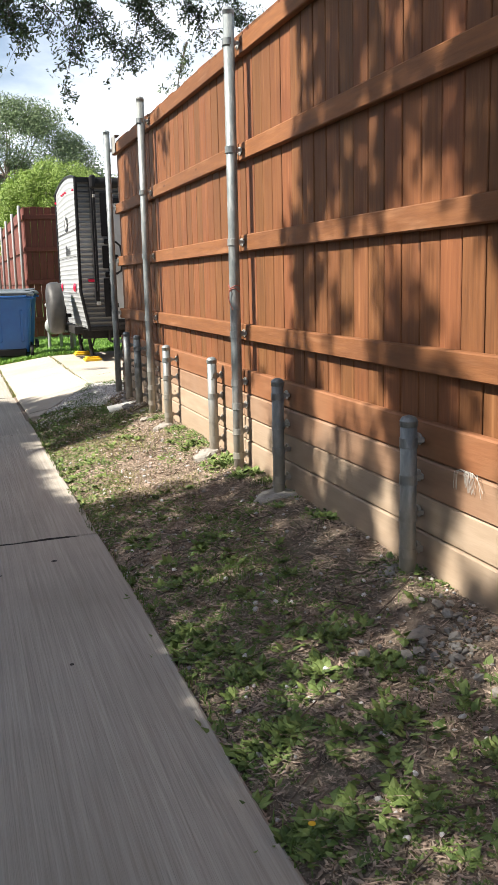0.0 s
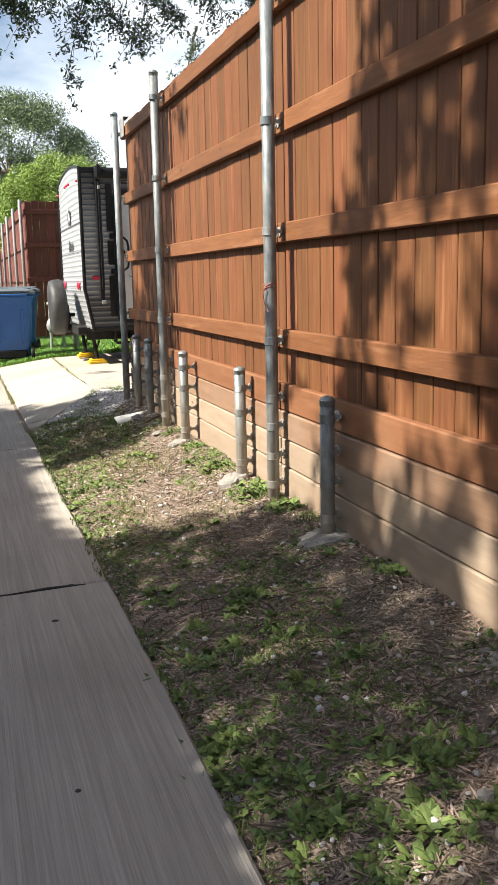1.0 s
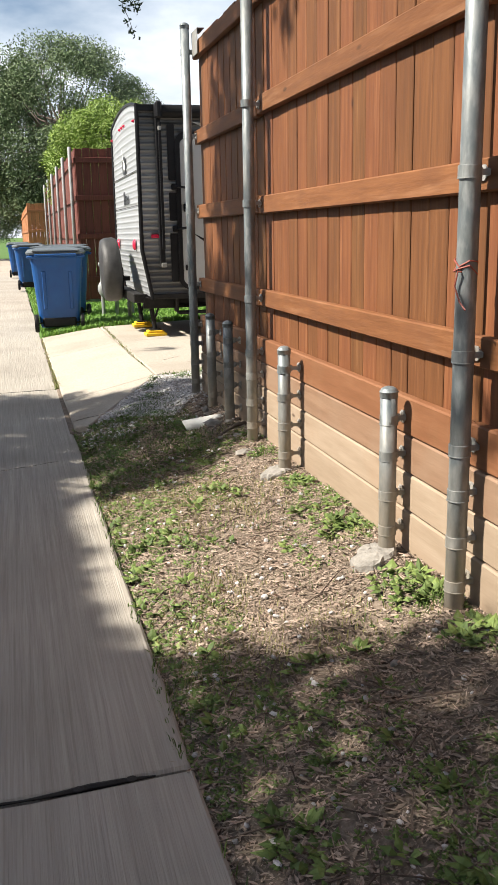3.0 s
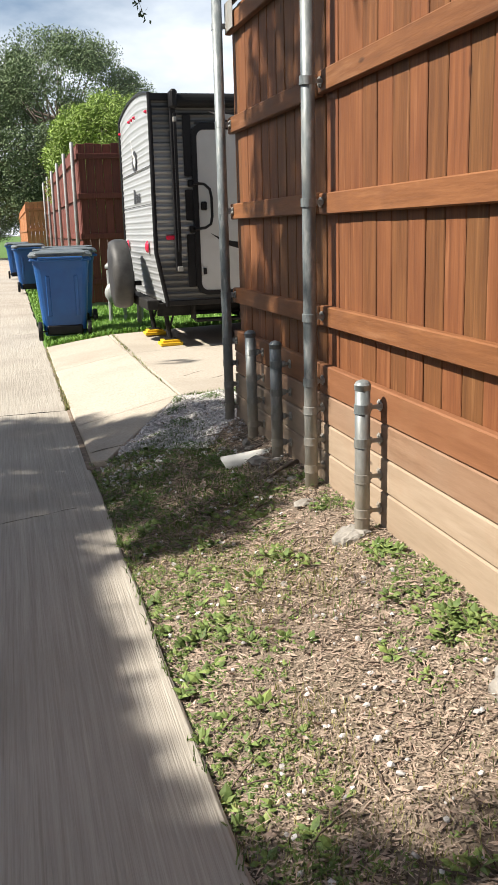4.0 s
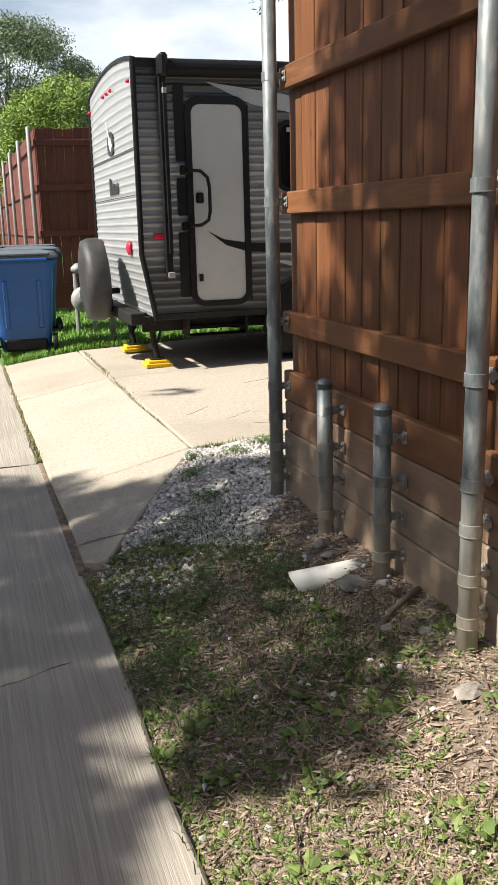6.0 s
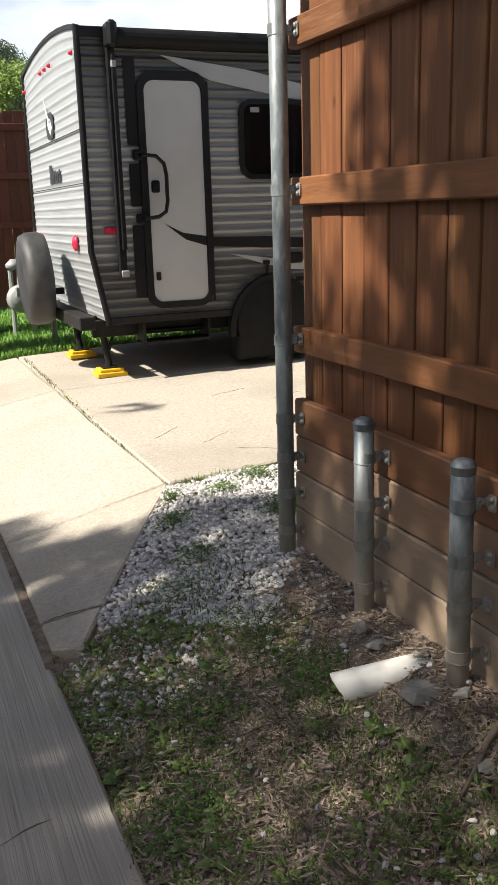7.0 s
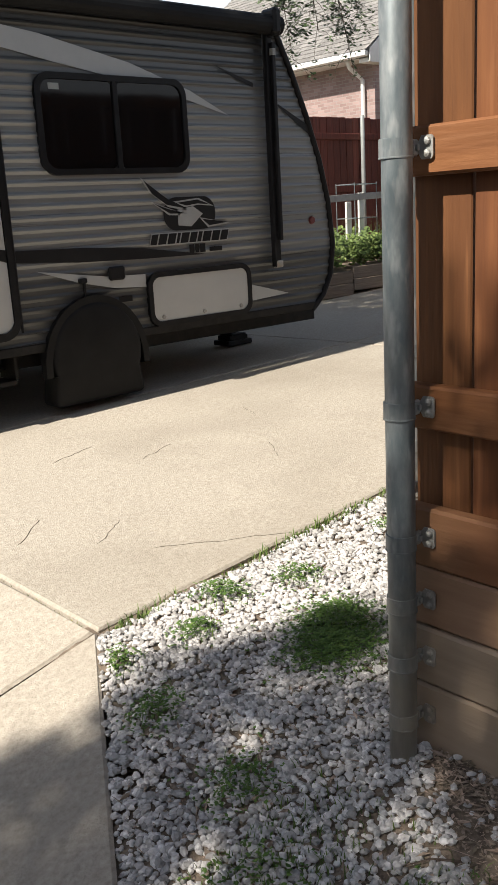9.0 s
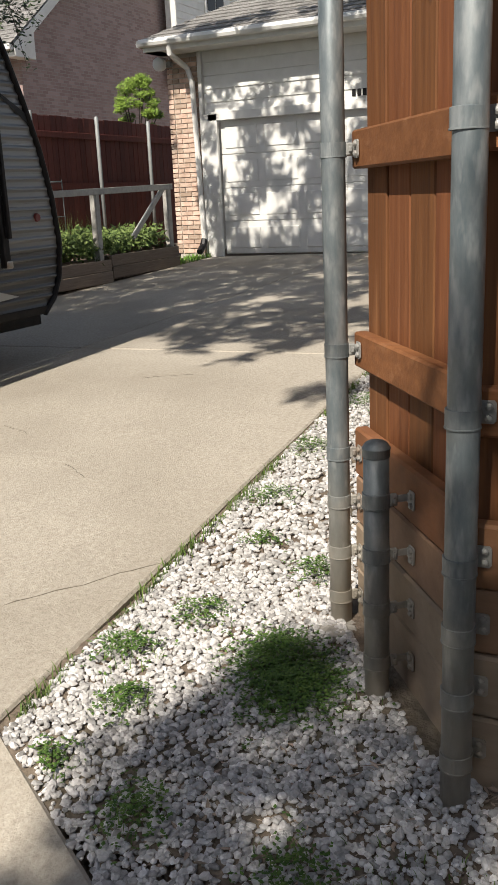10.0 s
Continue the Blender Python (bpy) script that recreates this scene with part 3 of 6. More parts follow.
def fence_bay(name, far, near, posts, label, plate, height=TOP, rail_z=RAILS, kick=4, material=None, picket_w=0.138, seed=0, twin=False):
    """Pickets behind rails and kickboards from far to near (plan), posts as (x, y, tall, base z)."""
    rng = random.Random(seed)
    a, b = Vector((*far, 0)), Vector((*near, 0))
    run = (b - a).length
    ex = (b - a) / run
    ey = Vector((-ex.y, ex.x, 0))
    frame_m = Matrix((ex, ey, (0, 0, 1))).transposed().to_4x4()
    frame_m.translation = a
    bay = thing(name, a + (b - a) / 2, label, "fence", "fence bays")
    place = lambda x, y, z: frame_m @ Matrix.Translation((x, y, z))
    for k, z in enumerate(rail_z):
        cut = [0, run]
        if run > 4:
            cut = [0, 3.1, run]
        for c0, c1 in zip(cut, cut[1:]):
            tilt = Matrix.Rotation(rng.uniform(-0.0015, 0.0015), 4, "Y")
            part("rail", Shape().box((c1 - c0 - 0.006, 0.038, 0.089), None, 0.005), material or m_rail, bay, m=place((c0 + c1) / 2, 0.019, z + rng.uniform(-0.004, 0.004)) @ tilt)
    for k in range(kick):
        cut = [0, run] if run < 4 else [0, 3.1, run]
        for c0, c1 in zip(cut, cut[1:]):
            part("kickboard", Shape().box((c1 - c0 - 0.006, 0.038, 0.129 if k else 0.185), (0, 0, 0 if k else -0.028), 0.006), (m_plank_b, m_plank_b, m_plank_m, m_plank_a)[k], bay,
                 ("tan weathered kickboard", "tan weathered kickboard", "faded brown kickboard", "red-brown stained kickboard")[k], m=place((c0 + c1) / 2, 0.019 + rng.uniform(-0.003, 0.003), 0.297 + 0.133 * k))
    x, k = 0.002, 0
    z0 = 0.64 if kick else 0.12
    while x < run - 0.02:
        w = min(picket_w, run - x)
        key = (round(w, 3), round(height - z0, 3), material.name if material else "")
        if key not in PICKETS:
            PICKETS[key] = Shape().box((key[0] - 0.0065, 0.016, key[1]), (0, 0, key[1] / 2), 0.003).mesh("picket", material or m_picket)
        part("picket", PICKETS[key], None, bay, m=place(x + w / 2, 0.0475 + rng.uniform(-0.0015, 0.003), z0 + rng.uniform(-0.006, 0.006)) @ Matrix.Rotation(rng.uniform(-0.002, 0.002), 4, "Y"))
        x += w
        k += 1
    for px, py, tall, base in posts:
        local = frame_m.inverted() @ Vector((px, py, 0))
        s, gap = local.x, round(-local.y, 3)
        if (plate, gap) not in CLAMPS:
            CLAMPS[plate, gap] = clamp_mesh(plate, gap)
        p = place(s, -gap, base) @ pose(0, 0, 0, rng.uniform(-0.3, 0.3), rng.uniform(-0.3, 0.3), rng.uniform(0, 360))
        up = place(s, -gap, 0)
        post = part("post", TALL if tall else SHORT, None, bay, "tall galvanised steel post" if tall else "short capped galvanised steel post", m=p)
        part("cap", CAP, None, post, m=p @ Matrix.Translation((0, 0, 2.40 if tall else 0.575)))
        levels = [0.297 + 0.133 * j for j in range(4)] + (list(rail_z) if tall else [])
        for z in levels:
            part("clamp", CLAMPS[plate, gap], None, post, m=up @ Matrix.Translation((0, 0, z + rng.uniform(-0.006, 0.006))))
    return bay


label_bay = "tall red-brown picket fence on galvanised posts, tan kickboards"
bay_a = fence_bay("wooden_fence", (1.558, 4.80), (1.558, -1.6), [(1.490, 4.72, True, 0.225), (1.490, 4.06, False, 0.2), (1.490, 2.735, False, 0.2)], label_bay + ", dappled", -0.045, seed=1)
bay_b = fence_bay("wooden_fence", (1.562, 7.12), (1.558, 4.815), [(1.490, 7.04, True, 0.225), (1.474, 6.39, False, 0.215), (1.490, 5.22, False, 0.215)], label_bay + ", sunlit", -0.03, seed=2)
bay_c = fence_bay("wooden_fence", (1.546, 8.655), (1.563, 7.135), [(1.493, 8.617, True, 0.225), (1.493, 8.06, False, 0.23), (1.492, 7.58, False, 0.225)], label_bay + ", part shaded", 0.03, seed=3)
bay_w = fence_bay("wooden_fence", (2.155, 9.045), (1.612, 8.632), [(2.110, 9.075, True, 0.235), (1.806, 8.875, False, 0.24)], "short corner bay of red-brown fence on galvanised posts", 0.03, seed=4)
# bay_d is hidden by the corner bay; added to close off light
bay_d = fence_bay("wooden_fence", (8.2, 9.45), (2.2, 8.99), [], "red-brown picket fence added out of view beside the driveway", 0.03, seed=5)
for s_name, (x, y), r, h in (("footing", (1.462, 4.03), 0.098, 0.014), ("footing", (1.435, 5.20), 0.075, 0.024), ("footing", (1.425, 6.39), 0.07, 0.02), ("footing", (2.07, 9.08), 0.06, 0.008)):
    rng = random.Random(int(x * 100 + y * 77))
    n = 22
    ring = [r * (1 + (0.05 if r > 0.1 else 0.14) * rng.uniform(-1, 1)) for _ in range(n)]
    z = ground_z(x, y)
    vs = []
    for f, dz in ((1.0, -0.05), (1.0, h * 0.6), (0.88, h), (0.4, h * 1.15)):
        vs += [(x + f * ring[k] * math.cos(2 * math.pi * k / n), y + f * ring[k] * math.sin(2 * math.pi * k / n), 0.35 * z + 0.65 * ground_z(x + f * ring[k] * math.cos(2 * math.pi * k / n), y) + dz + rng.uniform(-0.004, 0.004)) for k in range(n)]
    fs = [(i * n + k, i * n + (k + 1) % n, (i + 1) * n + (k + 1) % n, (i + 1) * n + k) for i in range(3) for k in range(n)] + [tuple(3 * n + k for k in range(n))]
    ob = part("concrete_footing", Shape().add(vs, fs), m_footing)
    tagged(ob, "rough grey concrete footing round a steel fence post", "footing", "post footings")

# wire tied round the tall post
m_wire = mk("red_wire", [(0.20, 0.035, 0.025), (0.34, 0.10, 0.07)], 60, (1, 1, 1), 0.6, 0, 0, None, 0)
wire = [(1.49 + 0.032 * math.cos(a * 0.9), 4.72 + 0.032 * math.sin(a * 0.9), 1.235 - 0.012 * math.sin(a * 2) - 0.0025 * a) for a in range(15)] + [(1.455, 4.70, 1.20), (1.452, 4.71, 1.16), (1.458, 4.69, 1.12), (1.462, 4.665, 1.10)]
tagged(part("tie_wire", Shape().tube(wire, 0.0026, 5), m_wire), "rusty red wire twisted round the steel post", "wire")
# metal flashing at the top of the far bay
tagged(part("metal_flashing", Shape().box((0.006, 0.17, 0.15), Matrix.Translation((1.538, 8.52, 2.50)), 0.002).box((0.05, 0.17, 0.006), Matrix.Translation((1.562, 8.52, 2.575)), 0.002), m_bracket), "bent grey sheet-metal flashing on the fence top", "flashing")

# --- half-buried pipe ---
pipe = Shape()
n, pts = 14, []
p0, p1 = Vector((1.268, 7.785, 0.152)), Vector((1.535, 7.70, 0.204))
d = (p1 - p0).normalized()
side = Vector((-d.y, d.x, 0))
outer, inner = [], []
for i, u in enumerate((0, 0.15, 0.6, 0.85, 1.0)):
    for k in range(n + 1):
        a = math.pi * (-0.12 + 1.24 * k / n)
        lift2 = (-0.06 * math.sin(max(0, min(math.pi, a))) if i == 4 else 0)
        c = p0 + (p1 - p0) * u + d * ((-0.03 * math.sin(max(0, min(math.pi, a))) if i == 0 else 0) + lift2)
        for R, acc in ((0.046, outer), (0.0425, inner)):
            acc.append(c + side * R * math.cos(a) + Vector((0, 0, R * math.sin(a))))
m = n + 1
fs = [(i * m + k, i * m + k + 1, (i + 1) * m + k + 1, (i + 1) * m + k) for i in range(4) for k in range(n)]
pipe.add(outer, fs)
pipe.add(inner, [f[::-1] for f in fs])
pipe.add([p for k in range(m) for p in (outer[k], inner[k])], [(2 * k, 2 * k + 1, 2 * k + 3, 2 * k + 2) for k in range(n)])
tagged(part("pvc_pipe", pipe, m_pvc, smooth=True), "broken white plastic pipe lying half buried in leaf litter", "pipe")

# --- bare root by the post ---
root = Shape().tube([(x, y, ground_z(x, y) + h) for x, y, h in ((1.27, 7.27, -0.004), (1.34, 7.30, 0.010), (1.41, 7.345, 0.014), (1.48, 7.375, 0.016), (1.545, 7.42, 0.014))], [0.003, 0.006, 0.008, 0.010, 0.011], 9)
tagged(part("tree_root", root, m_bed, smooth=True), "bare brown tree root surfacing beside the fence", "root")

# --- travel trailer on the driveway ---
RV_Y, RV_Y2 = 12.32, 14.62
def lerp_table(table, z):
    for (z0, v0), (z1, v1) in zip(table, table[1:]):
        if z <= z1:
            return v0 + (v1 - v0) * max(0, z - z0) / (z1 - z0)
    return table[-1][1]


FRONT = ((0.62, 5.0), (0.72, 5.12), (0.86, 5.2), (1.09, 5.237), (1.4, 5.2), (1.7, 5.12), (2.0, 5.0), (2.3, 4.86), (2.5, 4.75), (2.62, 4.66))
REAR = ((0.62, 1.765), (0.66, 1.76), (1.15, 1.67), (2.7, 1.675))
rv_front = lambda z: lerp_table(FRONT, z)
rv_rear = lambda z: lerp_table(REAR, z)
RIDGE = 0.0655


def ridge(z):
    """Out-and-back profile of corrugated siding."""
    u = (z / RIDGE) % 1.0
    return 0.0095 * smoothstep(0.0, 0.13, u) * (1 - smoothstep(0.26, 0.55, u))


def levels(z0, z1):
    out, z = [], z0
    while z < z1 - 0.002:
        out.append(z)
        z += RIDGE / 7
    return out + [z1]


rv = thing("travel_trailer", (3.4, 13.4, 0.25), "grey corrugated travel trailer parked on the concrete driveway", "travel trailer")
ZS = levels(0.64, 2.62)
sheet = Shape()
vs = [(x, RV_Y - ridge(z), z) for z in ZS for x in (rv_rear(z) + 0.004, rv_front(z) - 0.004)]
sheet.add(vs, [(2 * i, 2 * i + 1, 2 * i + 3, 2 * i + 2) for i in range(len(ZS) - 1)])
part("side_wall", sheet, m_rv_side, rv, "corrugated aluminium side wall, charcoal below, pale middle, darker towards the top")
sheet = Shape()
crown = lambda y: 0.10 * (1 - ((y - (RV_Y + RV_Y2) / 2) / ((RV_Y2 - RV_Y) / 2)) ** 2)
NY = 9
ys = [RV_Y + 0.006 + (RV_Y2 - RV_Y - 0.012) * k / (NY - 1) for k in range(NY)]
vs = []
for z in ZS:
    for y in ys:
        f = (z - 0.64) / (2.62 - 0.64)
        zz = z + crown(y) * max(0, f - 0.8) / 0.2
        vs.append((rv_rear(z) - 0.6 * ridge(z), y, zz))
sheet.add(vs, [(i * NY + k + 1, i * NY + k, (i + 1) * NY + k, (i + 1) * NY + k + 1) for i in range(len(ZS) - 1) for k in range(NY - 1)])
part("rear_wall", sheet, m_rv_rear, rv, "pale corrugated aluminium rear wall")
sheet = Shape()
vs = [(rv_front(z) + ridge(z), y, z) for z in ZS for y in (RV_Y + 0.006, RV_Y2 - 0.006)]
sheet.add(vs, [(2 * i, 2 * i + 1, 2 * i + 3, 2 * i + 2) for i in range(len(ZS) - 1)])
part("front_wall", sheet, m_rv_rear, rv)
outline = [(rv_rear(z) + 0.01, z) for z in (0.64, 1.15, 2.62)] + [(rv_front(z) - 0.01, z) for z in (2.62, 2.3, 2.0, 1.7, 1.4, 1.09, 0.86, 0.64)]
part("far_wall", Shape().plate(outline, 0.03, Matrix.Translation((0, RV_Y2 - 0.03, 0))), m_rv_rear, rv)
part("floor_pan", Shape().box((3.24, RV_Y2 - RV_Y - 0.04, 0.05), (3.39, (RV_Y + RV_Y2) / 2, 0.655)), m_frame_steel, rv)
roof = Shape()
vs = []
for y in ys:
    for x in (1.66, 4.69):
        vs.append((x, y, 2.625 + crown(y)))
roof.add(vs, [(2 * k, 2 * k + 1, 2 * k + 3, 2 * k + 2) for k in range(NY - 1)])
part("roof", roof, m_rubber, rv)
# corner trims
for name, table, side_y in (("rear_trim", rv_rear, RV_Y), ("front_trim", rv_front, RV_Y), ("rear_trim", rv_rear, RV_Y2), ("front_trim", rv_front, RV_Y2)):
    zs = [0.62 + 2.02 * k / 80 for k in range(81)]
    part(name, Shape().tube([(table(z), side_y - 0.006 if side_y == RV_Y else side_y, z) for z in zs], 0.023, 10), m_black, rv)
part("roof_trim", Shape().tube([(1.672, y, 2.632 + crown(y)) for y in ys], 0.018, 6), m_black, rv)
part("side_gutter", Shape().box((3.0, 0.03, 0.07), (3.17, RV_Y - 0.012, 2.60), 0.006), m_black, rv)
part("skirt_rail", Shape().box((3.28, 0.03, 0.055), (3.40, RV_Y - 0.005, 0.645), 0.006), m_frame_steel, rv)
for y in (12.62, 14.32):
    part("chassis_beam", Shape().box((3.6, 0.06, 0.13), (3.5, y, 0.56), 0.006), m_frame_steel, rv)
for x in (2.2, 2.75, 3.5, 4.2):
    part("cross_member", Shape().box((0.05, 1.64, 0.06), (x, 13.47, 0.55), 0.004), m_frame_steel, rv)
part("holding_tank", Shape().box((0.9, 1.1, 0.17), (4.1, 13.4, 0.53), 0.04), m_frame_steel, rv)
part("step", Shape().box((0.5, 0.16, 0.03), (2.32, 12.48, 0.45), 0.006).box((0.5, 0.12, 0.02), (2.32, 12.60, 0.52), 0.004).box((0.02, 0.2, 0.16), (2.06, 12.52, 0.54)).box((0.02, 0.2, 0.16), (2.58, 12.52, 0.54)), m_frame_steel, rv, "folded black entry step")


def rounded(x0, z0, x1, z1, r, n=6, corners=(1, 1, 1, 1)):
    """Outline of a rounded rectangle; corners: lower left, lower right, upper right, upper left."""
    out = []
    for (cx, cz, a0), on in zip(((x0 + r, z0 + r, 180), (x1 - r, z0 + r, 270), (x1 - r, z1 - r, 0), (x0 + r, z1 - r, 90)), corners):
        if on:
            out += [(cx + r * math.cos(radians(a0 + 90 * k / n)), cz + r * math.sin(radians(a0 + 90 * k / n))) for k in range(n + 1)]
        else:
            out.append((x0 if cx < (x0 + x1) / 2 else x1, z0 if cz < (z0 + z1) / 2 else z1))
    return out


def ring_plate(outer, inner, thick, m):
    """A flat ring between two outlines of the same count."""
    n = len(outer)
    s = Shape()
    vs = [m @ Vector((x, y, z)) for y in (0, thick) for ol in (outer, inner) for x, z in ol]
    fs = []
    for i in range(n):
        j = (i + 1) % n
        fs += [(i, j, n + j, n + i), (2 * n + j, 2 * n + i, 3 * n + i, 3 * n + j), (j, i, 2 * n + i, 2 * n + j), (n + i, n + j, 3 * n + j, 3 * n + i)]
    return s.add(vs, fs)


def at_side(out):
    return Matrix.Translation((0, RV_Y - out, 0))


door = part("door", Shape().plate(rounded(2.118, 0.762, 2.54, 2.302, 0.075, 6, (0, 0, 1, 1)), 0.03, at_side(0.022)), m_rv_white, rv, "plain pale grey entry door")
part("door_frame", ring_plate(rounded(2.064, 0.715, 2.585, 2.366, 0.12, 6, (1, 1, 1, 1)), rounded(2.115, 0.76, 2.543, 2.305, 0.078, 6, (1, 1, 1, 1)), 0.035, at_side(0.034)), m_black, door, "black rounded door frame")
part("door_lock", Shape().box((0.062, 0.03, 0.085), (2.165, RV_Y - 0.035, 1.585), 0.01).box((0.03, 0.02, 0.05), (2.155, RV_Y - 0.055, 1.585), 0.006), m_black, door, "black paddle latch")
part("deadbolt", Shape().box((0.035, 0.02, 0.06), (2.155, RV_Y - 0.03, 0.95), 0.006), m_black, door)
part("hinge", Shape().tube([(2.585, RV_Y - 0.03, 0.75), (2.585, RV_Y - 0.03, 2.3)], 0.008, 6), m_black, door)
part("grab_handle", Shape().tube([(2.06, RV_Y - 0.03, 1.80), (2.07, RV_Y - 0.09, 1.80), (2.16, RV_Y - 0.10, 1.79), (2.215, RV_Y - 0.10, 1.74), (2.23, RV_Y - 0.10, 1.66), (2.23, RV_Y - 0.10, 1.48), (2.215, RV_Y - 0.10, 1.41), (2.16, RV_Y - 0.10, 1.375), (2.07, RV_Y - 0.09, 1.365), (2.06, RV_Y - 0.03, 1.365)], 0.014, 8)
     .box((0.07, 0.03, 0.07), (2.045, RV_Y - 0.03, 1.80), 0.01).box((0.07, 0.03, 0.07), (2.045, RV_Y - 0.03, 1.365), 0.01), m_black, rv, "looped black grab handle")
for z0, z1 in ((1.87, 2.44), (1.45, 1.745), (0.80, 1.315)):
    part("black_panel", Shape().plate(rounded(1.985, z0, 2.066, z1, 0.01, 2), 0.012, at_side(0.018)), m_black, rv, "matt black panel beside the door")
window = part("window", ring_plate(rounded(2.83, 1.625, 3.905, 2.19, 0.10), rounded(2.865, 1.66, 3.87, 2.155, 0.075), 0.03, at_side(0.03)), m_black, rv, "wide black-framed tinted window")
part("pane", Shape().plate(rounded(2.862, 1.657, 3.36, 2.158, 0.05), 0.006, at_side(0.014)), m_glass, window)
part("pane", Shape().plate(rounded(3.38, 1.657, 3.873, 2.158, 0.05), 0.006, at_side(0.018)), m_glass, window)
part("mullion", Shape().box((0.035, 0.02, 0.5), (3.37, RV_Y - 0.018, 1.907), 0.003), m_black, window)
# pale patch standing in for blinds reflected in the pane
part("sticker", Shape().box((0.07, 0.002, 0.035), (2.96, RV_Y - 0.0165, 2.115)), m_grey_paint, window, "small pale patch painted as a reflection on the glass")
hatch = part("storage_hatch", Shape().plate(rounded(3.525, 0.695, 4.345, 0.985, 0.06), 0.02, at_side(0.024)), m_rv_white, rv, "pale storage hatch in black frame")
part("hatch_frame", ring_plate(rounded(3.495, 0.665, 4.375, 1.015, 0.085), rounded(3.528, 0.698, 4.342, 0.982, 0.058), 0.03, at_side(0.032)), m_black, hatch)
for x in (3.6, 3.94, 4.27):
    part("latch", Shape().lathe([(0.014, 0), (0.012, 0.012)], 10, Matrix.Translation((x, RV_Y - 0.024, 0.725)) @ pose(0, 0, 0, 90)), m_bracket, hatch)
part("outlet_cover", Shape().box((0.12, 0.03, 0.085), (3.27, RV_Y - 0.02, 1.035), 0.012), m_black, rv)
part("vent_hook", Shape().box((0.05, 0.04, 0.03), (3.02, RV_Y - 0.022, 1.01), 0.006).box((0.014, 0.02, 0.13), (3.03, RV_Y - 0.02, 0.94), 0.003), m_black, rv)
part("name_badge", Shape().box((0.10, 0.006, 0.035), (3.325, RV_Y - 0.013, 0.87), 0.001), m_black, rv)
# wheel, its cover and the arch
part("wheel_arch", ring_plate([(3.075 + 0.375 * math.cos(radians(180 - 180 * k / 20)), 0.50 + 0.42 * math.sin(radians(180 * k / 20))) for k in range(21)] + [(3.45, 0.46), (2.70, 0.46)],
                              [(3.075 + 0.33 * math.cos(radians(180 - 180 * k / 20)), 0.50 + 0.36 * math.sin(radians(180 * k / 20))) for k in range(21)] + [(3.405, 0.46), (2.745, 0.46)], 0.06, at_side(0.045)), m_rubber, rv, "black plastic wheel arch")
cover = Shape()
ol = [(3.075 + 0.322 * math.cos(radians(200 - 220 * k / 26)), 0.565 + 0.322 * math.sin(radians(200 - 220 * k / 26))) for k in range(27)] + [(3.40, 0.28), (3.36, 0.27), (2.80, 0.265), (2.745, 0.27)]
cover.plate(ol, 0.20, at_side(0.055))
ob = part("wheel_cover", cover, m_rubber, rv, "slack black vinyl wheel cover")
soften(ob, 0.035, 3)
ob.data.polygons.foreach_set("use_smooth", [True] * len(ob.data.polygons))
part("tyre", Shape().lathe([(0.16, -0.09), (0.29, -0.09), (0.31, -0.06), (0.31, 0.06), (0.29, 0.09), (0.16, 0.09)], 28, Matrix.Translation((3.075, 14.40, 0.585)) @ pose(0, 0, 0, 90)), m_rubber, rv, smooth=True)
part("axle", Shape().tube([(3.075, 12.5, 0.58), (3.075, 14.45, 0.58)], 0.035, 8), m_frame_steel, rv)
# awning
part("awning_roller", Shape().tube([(1.90, RV_Y - 0.10, 2.555), (4.68, RV_Y - 0.10, 2.555)], 0.062, 16), m_rubber, rv, "rolled black awning")
for x in (1.885, 4.61):
    arm = part("awning_arm", Shape().box((0.055, 0.05, 1.55), (x, RV_Y - 0.05, 1.74), 0.006).box((0.03, 0.03, 1.3), (x + 0.012, RV_Y - 0.09, 1.80), 0.004), m_black, rv, "upright black awning arm")
    part("end_cap", Shape().box((0.07, 0.15, 0.17), (x, RV_Y - 0.10, 2.57), 0.02), m_black, arm)
    part("bracket", Shape().box((0.06, 0.055, 0.05), (x + 0.01, RV_Y - 0.055, 0.985), 0.008), m_bracket, arm, "bright metal foot bracket")
    part("joint", Shape().box((0.035, 0.035, 0.05), (x + 0.012, RV_Y - 0.09, 2.39), 0.006), m_bracket, arm)
# bands and sweeps on the side
def decal(points, material, out=0.0125, name="stripe", label=""):
    return part(name, Shape().plate(points, 0.0015, at_side(out)), material, rv, label)


decal([(2.25, 2.47), (2.9, 2.39), (3.5, 2.27), (3.95, 2.13), (4.27, 1.985), (3.7, 2.13), (2.95, 2.25), (2.62, 2.31)], m_decal_light, label="pale sweep above the window")
decal([(4.15, 2.30), (4.5, 2.20), (4.5, 2.17), (4.33, 2.225)], m_decal_dark)
decal([(4.62, 2.12), (5.03, 1.93), (5.04, 1.86), (4.85, 1.98)], m_decal_dark)
decal([(2.60, 1.215), (3.05, 1.205), (3.5, 1.17), (4.0, 1.10), (3.5, 1.105), (3.0, 1.12), (2.60, 1.15)], m_decal_dark, label="charcoal sweep")
decal([(2.72, 1.09), (3.2, 1.02), (3.49, 1.01), (3.49, 0.93), (3.25, 0.945), (3.0, 1.0)], m_decal_light)
decal([(4.385, 0.86), (4.75, 0.765), (4.385, 0.745)], m_decal_light)
part("door_stripe", Shape().plate([(2.22, 1.325), (2.36, 1.255), (2.54, 1.225), (2.54, 1.155), (2.38, 1.205)], 0.0015, at_side(0.0245)), m_decal_dark, door)
